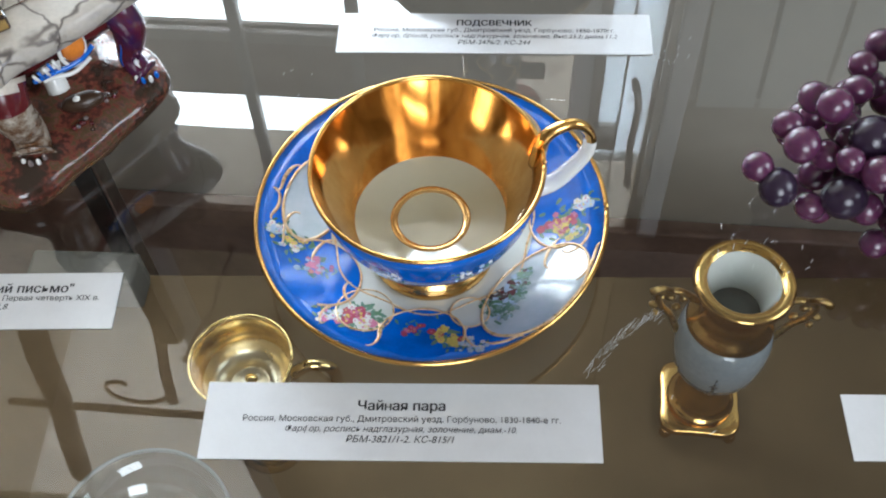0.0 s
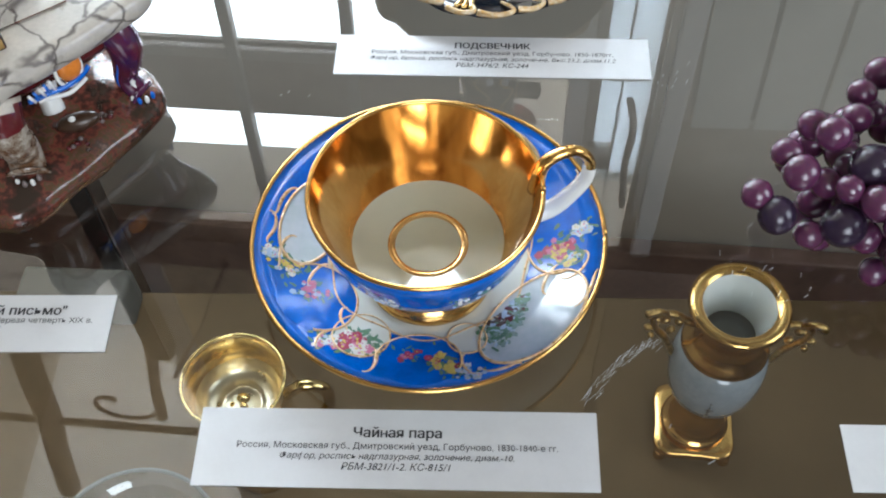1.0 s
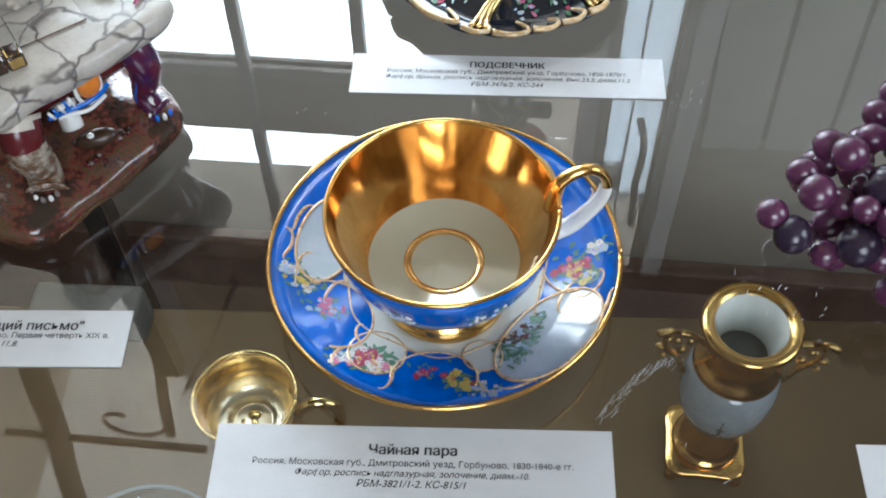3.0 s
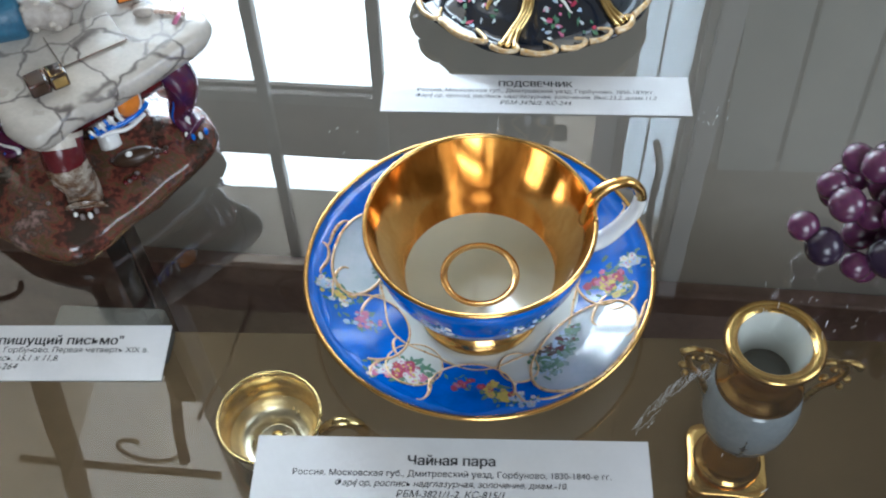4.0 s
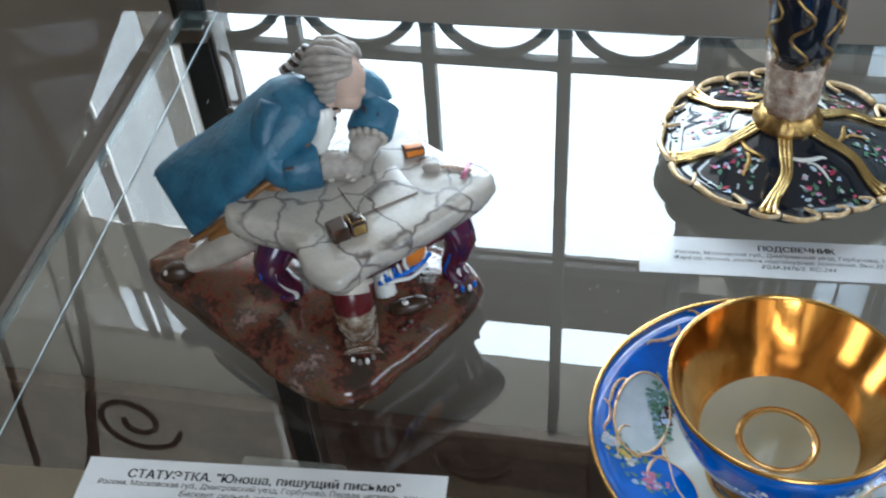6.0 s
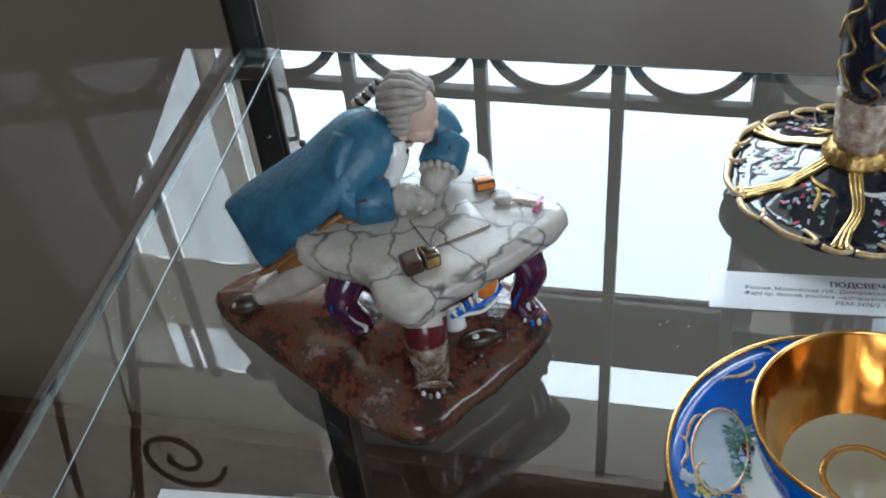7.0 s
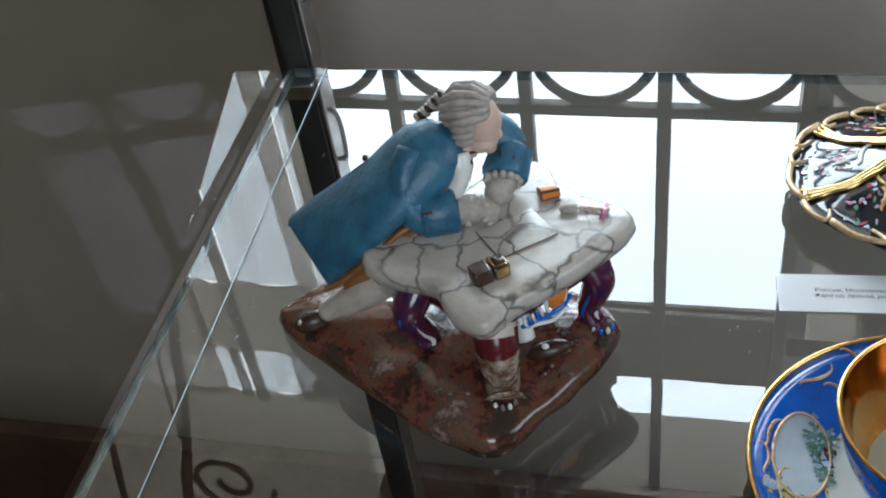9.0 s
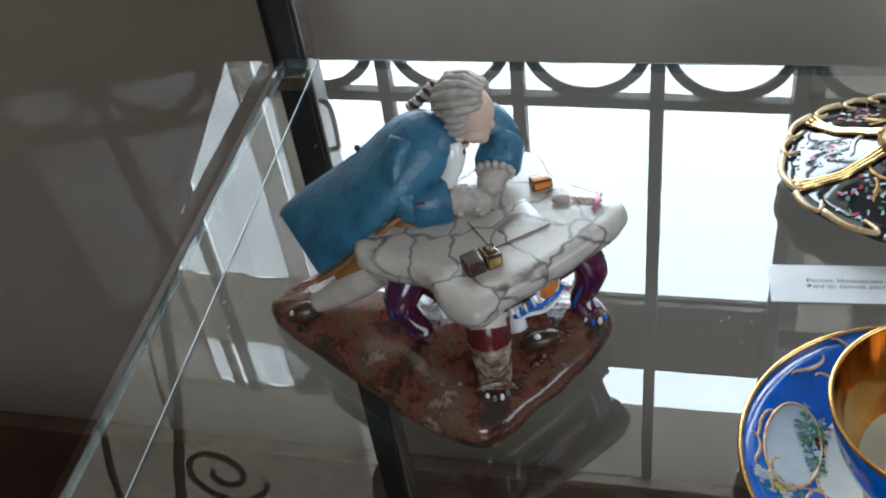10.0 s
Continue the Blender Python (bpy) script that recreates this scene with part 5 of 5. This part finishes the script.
blob(bm, (0.0271 * math.cos(radians(-98)), 0.0271 * math.sin(radians(-98)), 0.084), (0.0003, 0.0030, 0.0008), (0, 10, -98), 8)
rg = random.Random(3)
for q in range(26):
    a, z = radians(rg.uniform(-170, -60)), 0.067 + rg.uniform(0, 0.004)
    r = float(np.interp(z, [0.0545, 0.064, 0.077], [0.0150, 0.0215, 0.0262])) + 0.0002
    blob(bm, (r * math.cos(a), r * math.sin(a), z), (0.0003, 0.0022, 0.0012), (0, 40, math.degrees(a)), 8)
part("painted_view", bm, mat("sepia_enamel", (0.09, 0.07, 0.06), 0.3), body, "sepia painted town and spire")
bm = bmesh.new()
lathe(bm, [(0.0231, 0.1140), (0.0246, 0.1165), (0.0232, 0.1190), (0.0210, 0.1220), (0.0188, 0.1255), (0.0180, 0.1300), (0.0190, 0.1380), (0.0230, 0.1480), (0.0262, 0.1530), (0.0272, 0.1555), (0.0262, 0.1580), (0.0225, 0.1585), (0.0196, 0.1560)], 64, wave=lambda a, i: 1 + (0.012 * math.cos(22 * a) if 2 < i < 5 else 0))
for f in [f for f in bm.faces if len(f.verts) > 4]:
    bm.faces.remove(f)
part("neck", bm, GOLD, vase, "burnished gilt neck and lip")
bm = bmesh.new()
lathe(bm, [(0.0198, 0.1562), (0.0180, 0.1500), (0.0160, 0.1400), (0.0148, 0.1280), (0.0165, 0.1080), (0.0225, 0.0900), (0.0180, 0.0660), (0.0, 0.0600)], 48)
for f in [f for f in bm.faces if len(f.verts) > 4 and f.calc_center_median().z > 0.12]:
    bm.faces.remove(f)
part("throat", bm, WHITE, vase, "white porcelain throat")
# a dark disc paints the shade down in the throat
bm = bmesh.new()
lathe(bm, [(0.0, 0.1262), (0.008, 0.1262), (0.0146, 0.1270), (0.0146, 0.1255), (0.0, 0.1250)], 32)
part("throat_shade", bm, mat("grey_teal_shade", (0.05, 0.065, 0.07), 0.3), vase, "dark disc painting the shade inside the throat")
for s in (-1, 1):
    bm = bmesh.new()
    tube(bm, smooth_path([(s * 0.020, 0, 0.133), (s * 0.032, 0, 0.142), (s * 0.042, 0, 0.138), (s * 0.040, 0, 0.126), (s * 0.033, 0, 0.116), (s * 0.027, 0, 0.100)], 5), 0.0021, 8)
    tube(bm, smooth_path([(s * 0.034, 0, 0.141), (s * 0.041, -0.003, 0.148), (s * 0.0475, -0.004, 0.145)], 4), [0.0012, 0.0014, 0.0016, 0.0016, 0.0018, 0.002, 0.0022, 0.0024, 0.0022], 8)
    for q in range(6):
        blob(bm, (s * (0.024 + 0.004 * q), 0.002 * math.sin(2 * q), 0.136 - 0.004 * (q % 3)), (0.0024, 0.0024, 0.0030), (0, 20 * q, 0), 8)
    blob(bm, (s * 0.042, -0.002, 0.121), (0.0022, 0.0022, 0.0026), (0, 0, 0), 8)
    part("scroll_handle", bm, OLD_GOLD, vase, "gilt scroll handle")

jug = thing("gilded_cup", pose(-0.111, 0.062, BZ), "gilded porcelain cup with a loop handle on the lower board", "cup")
bm = bmesh.new()
lathe(bm, [(0, 0.002), (0.021, 0.0), (0.0225, 0.003), (0.019, 0.008), (0.014, 0.014), (0.016, 0.022), (0.024, 0.038), (0.0285, 0.058), (0.0275, 0.078), (0.0250, 0.094), (0.0262, 0.108), (0.0292, 0.115)], 64)
for f in [f for f in bm.faces if len(f.verts) > 4 and f.calc_center_median().z > 0.1]:
    bm.faces.remove(f)
part("body", bm, PALE_GOLD, jug)
bm = bmesh.new()
lathe(bm, [(0.0285, 0.1148), (0.0272, 0.106), (0.0252, 0.095), (0.0225, 0.088), (0.0185, 0.0850), (0.012, 0.0845), (0.0115, 0.0852), (0.0105, 0.0845), (0.003, 0.0842), (0, 0.0842)], 64)
for f in [f for f in bm.faces if len(f.verts) > 4]:
    bm.faces.remove(f)
part("lining", bm, mat("bright_gilding", (0.97, 0.86, 0.64), 0.28, 1.0, 0.2, 120, 0.25, 120), jug, "bright gilt lining")
bm = bmesh.new()
tube(bm, [(0.0288 * math.cos(a), 0.0288 * math.sin(a), 0.115) for a in (2 * math.pi * i / 64 for i in range(65))], 0.0010, 8)
part("lip", bm, PALE_GOLD, jug)
bm = bmesh.new()
for x, y, r in ((0, 0.004, 0.0042), (0.001, -0.001, 0.0030), (-0.002, -0.005, 0.0022), (0.006, -0.004, 0.0020), (-0.006, 0.000, 0.0018)):
    blob(bm, (x, y, 0.0844), (r, r * 0.8, 0.0012), (0, 0, 40 * r * 1000), 12)
part("relief", bm, PALE_GOLD, jug, "small relief on the bottom")
bm = bmesh.new()
tube(bm, smooth_path([(0.027, 0.0, 0.098), (0.038, 0.002, 0.106), (0.049, 0.003, 0.100), (0.050, 0.003, 0.082), (0.042, 0.002, 0.066), (0.028, 0, 0.060)], 5), 0.0036, 10)
part("handle", bm, PALE_GOLD, jug)

dish = thing("glass_dish", pose(-0.176, -0.010, BZ) @ Matrix.Scale(1.12, 4), "clear glass dish with a milky rim on the lower board", "dish")
bm = bmesh.new()
lathe(bm, [(0.020, 0.001), (0.030, 0.004), (0.040, 0.014), (0.047, 0.026), (0.0485, 0.0275), (0.0465, 0.0275), (0.039, 0.016), (0.029, 0.0065), (0.018, 0.0035)], 64)
part("bowl", bm, glass_mat("milky_glass", (0.78, 0.80, 0.78), 0.12, 2.0), dish)
bm = bmesh.new()
tube(bm, [(0.0475 * math.cos(a), 0.0475 * math.sin(a), 0.0275) for a in (2 * math.pi * i / 64 for i in range(65))], 0.0012, 8)
part("rim", bm, mat("milky_rim", (0.19, 0.19, 0.18), 0.2, 0, 0.2, 60), dish)

bm = bmesh.new()
box(bm, -0.040, 0.036, -0.013, 0.013, 0, 0.035, 0.004)
o = part("cardboard_box", bm, CARD)
o.matrix_world = pose(-0.250, 0.176, BZ, 0, 0, -2)
tagged(o, "small grey cardboard box on the lower board", "box")

# scuffs on the glass, edge sparkles and a reflected streak, as fine raised hairs
rg = random.Random(17)
bm = bmesh.new()
for cx, cy, n, sp in ((0.125, -0.020, 9, 0.007), (0.112, -0.012, 6, 0.004), (0.095, 0.075, 12, 0.006), (-0.265, 0.18, 14, 0.02), (-0.27, 0.07, 12, 0.02), (0.06, -0.1, 5, 0.03), (-0.045, 0.065, 4, 0.006)):
    for q in range(n):
        x, y, a = cx + rg.gauss(0, sp), cy + rg.gauss(0, sp), rg.gauss(1.0, 0.25)
        l = rg.uniform(0.0008, 0.0026)
        tube(bm, [(x, y, 0.0002), (x + l * math.cos(a), y + l * math.sin(a), 0.0003)], 0.00009, 4)
# the hairs along this arc paint a pale reflection on the glass
arc = smooth_path([(0.0565, -0.0605, 0), (0.064, -0.051, 0), (0.0715, -0.0435, 0), (0.0795, -0.040, 0)], 12)
for p in arc:
    for q in range(2):
        x, y, a = p.x + rg.gauss(0, 0.0007), p.y + rg.gauss(0, 0.0012), rg.gauss(0.9, 0.15)
        l = rg.uniform(0.002, 0.0042)
        tube(bm, [(x, y, 0.0002), (x + l * math.cos(a), y + l * math.sin(a), 0.0003)], 0.00004, 4)
o = part("glass_scuffs_glints", bm, SCUFF_GLINT)
tagged(o, "fine white scuffs and painted glints on the shelf glass", "scratches", kind="stuff")
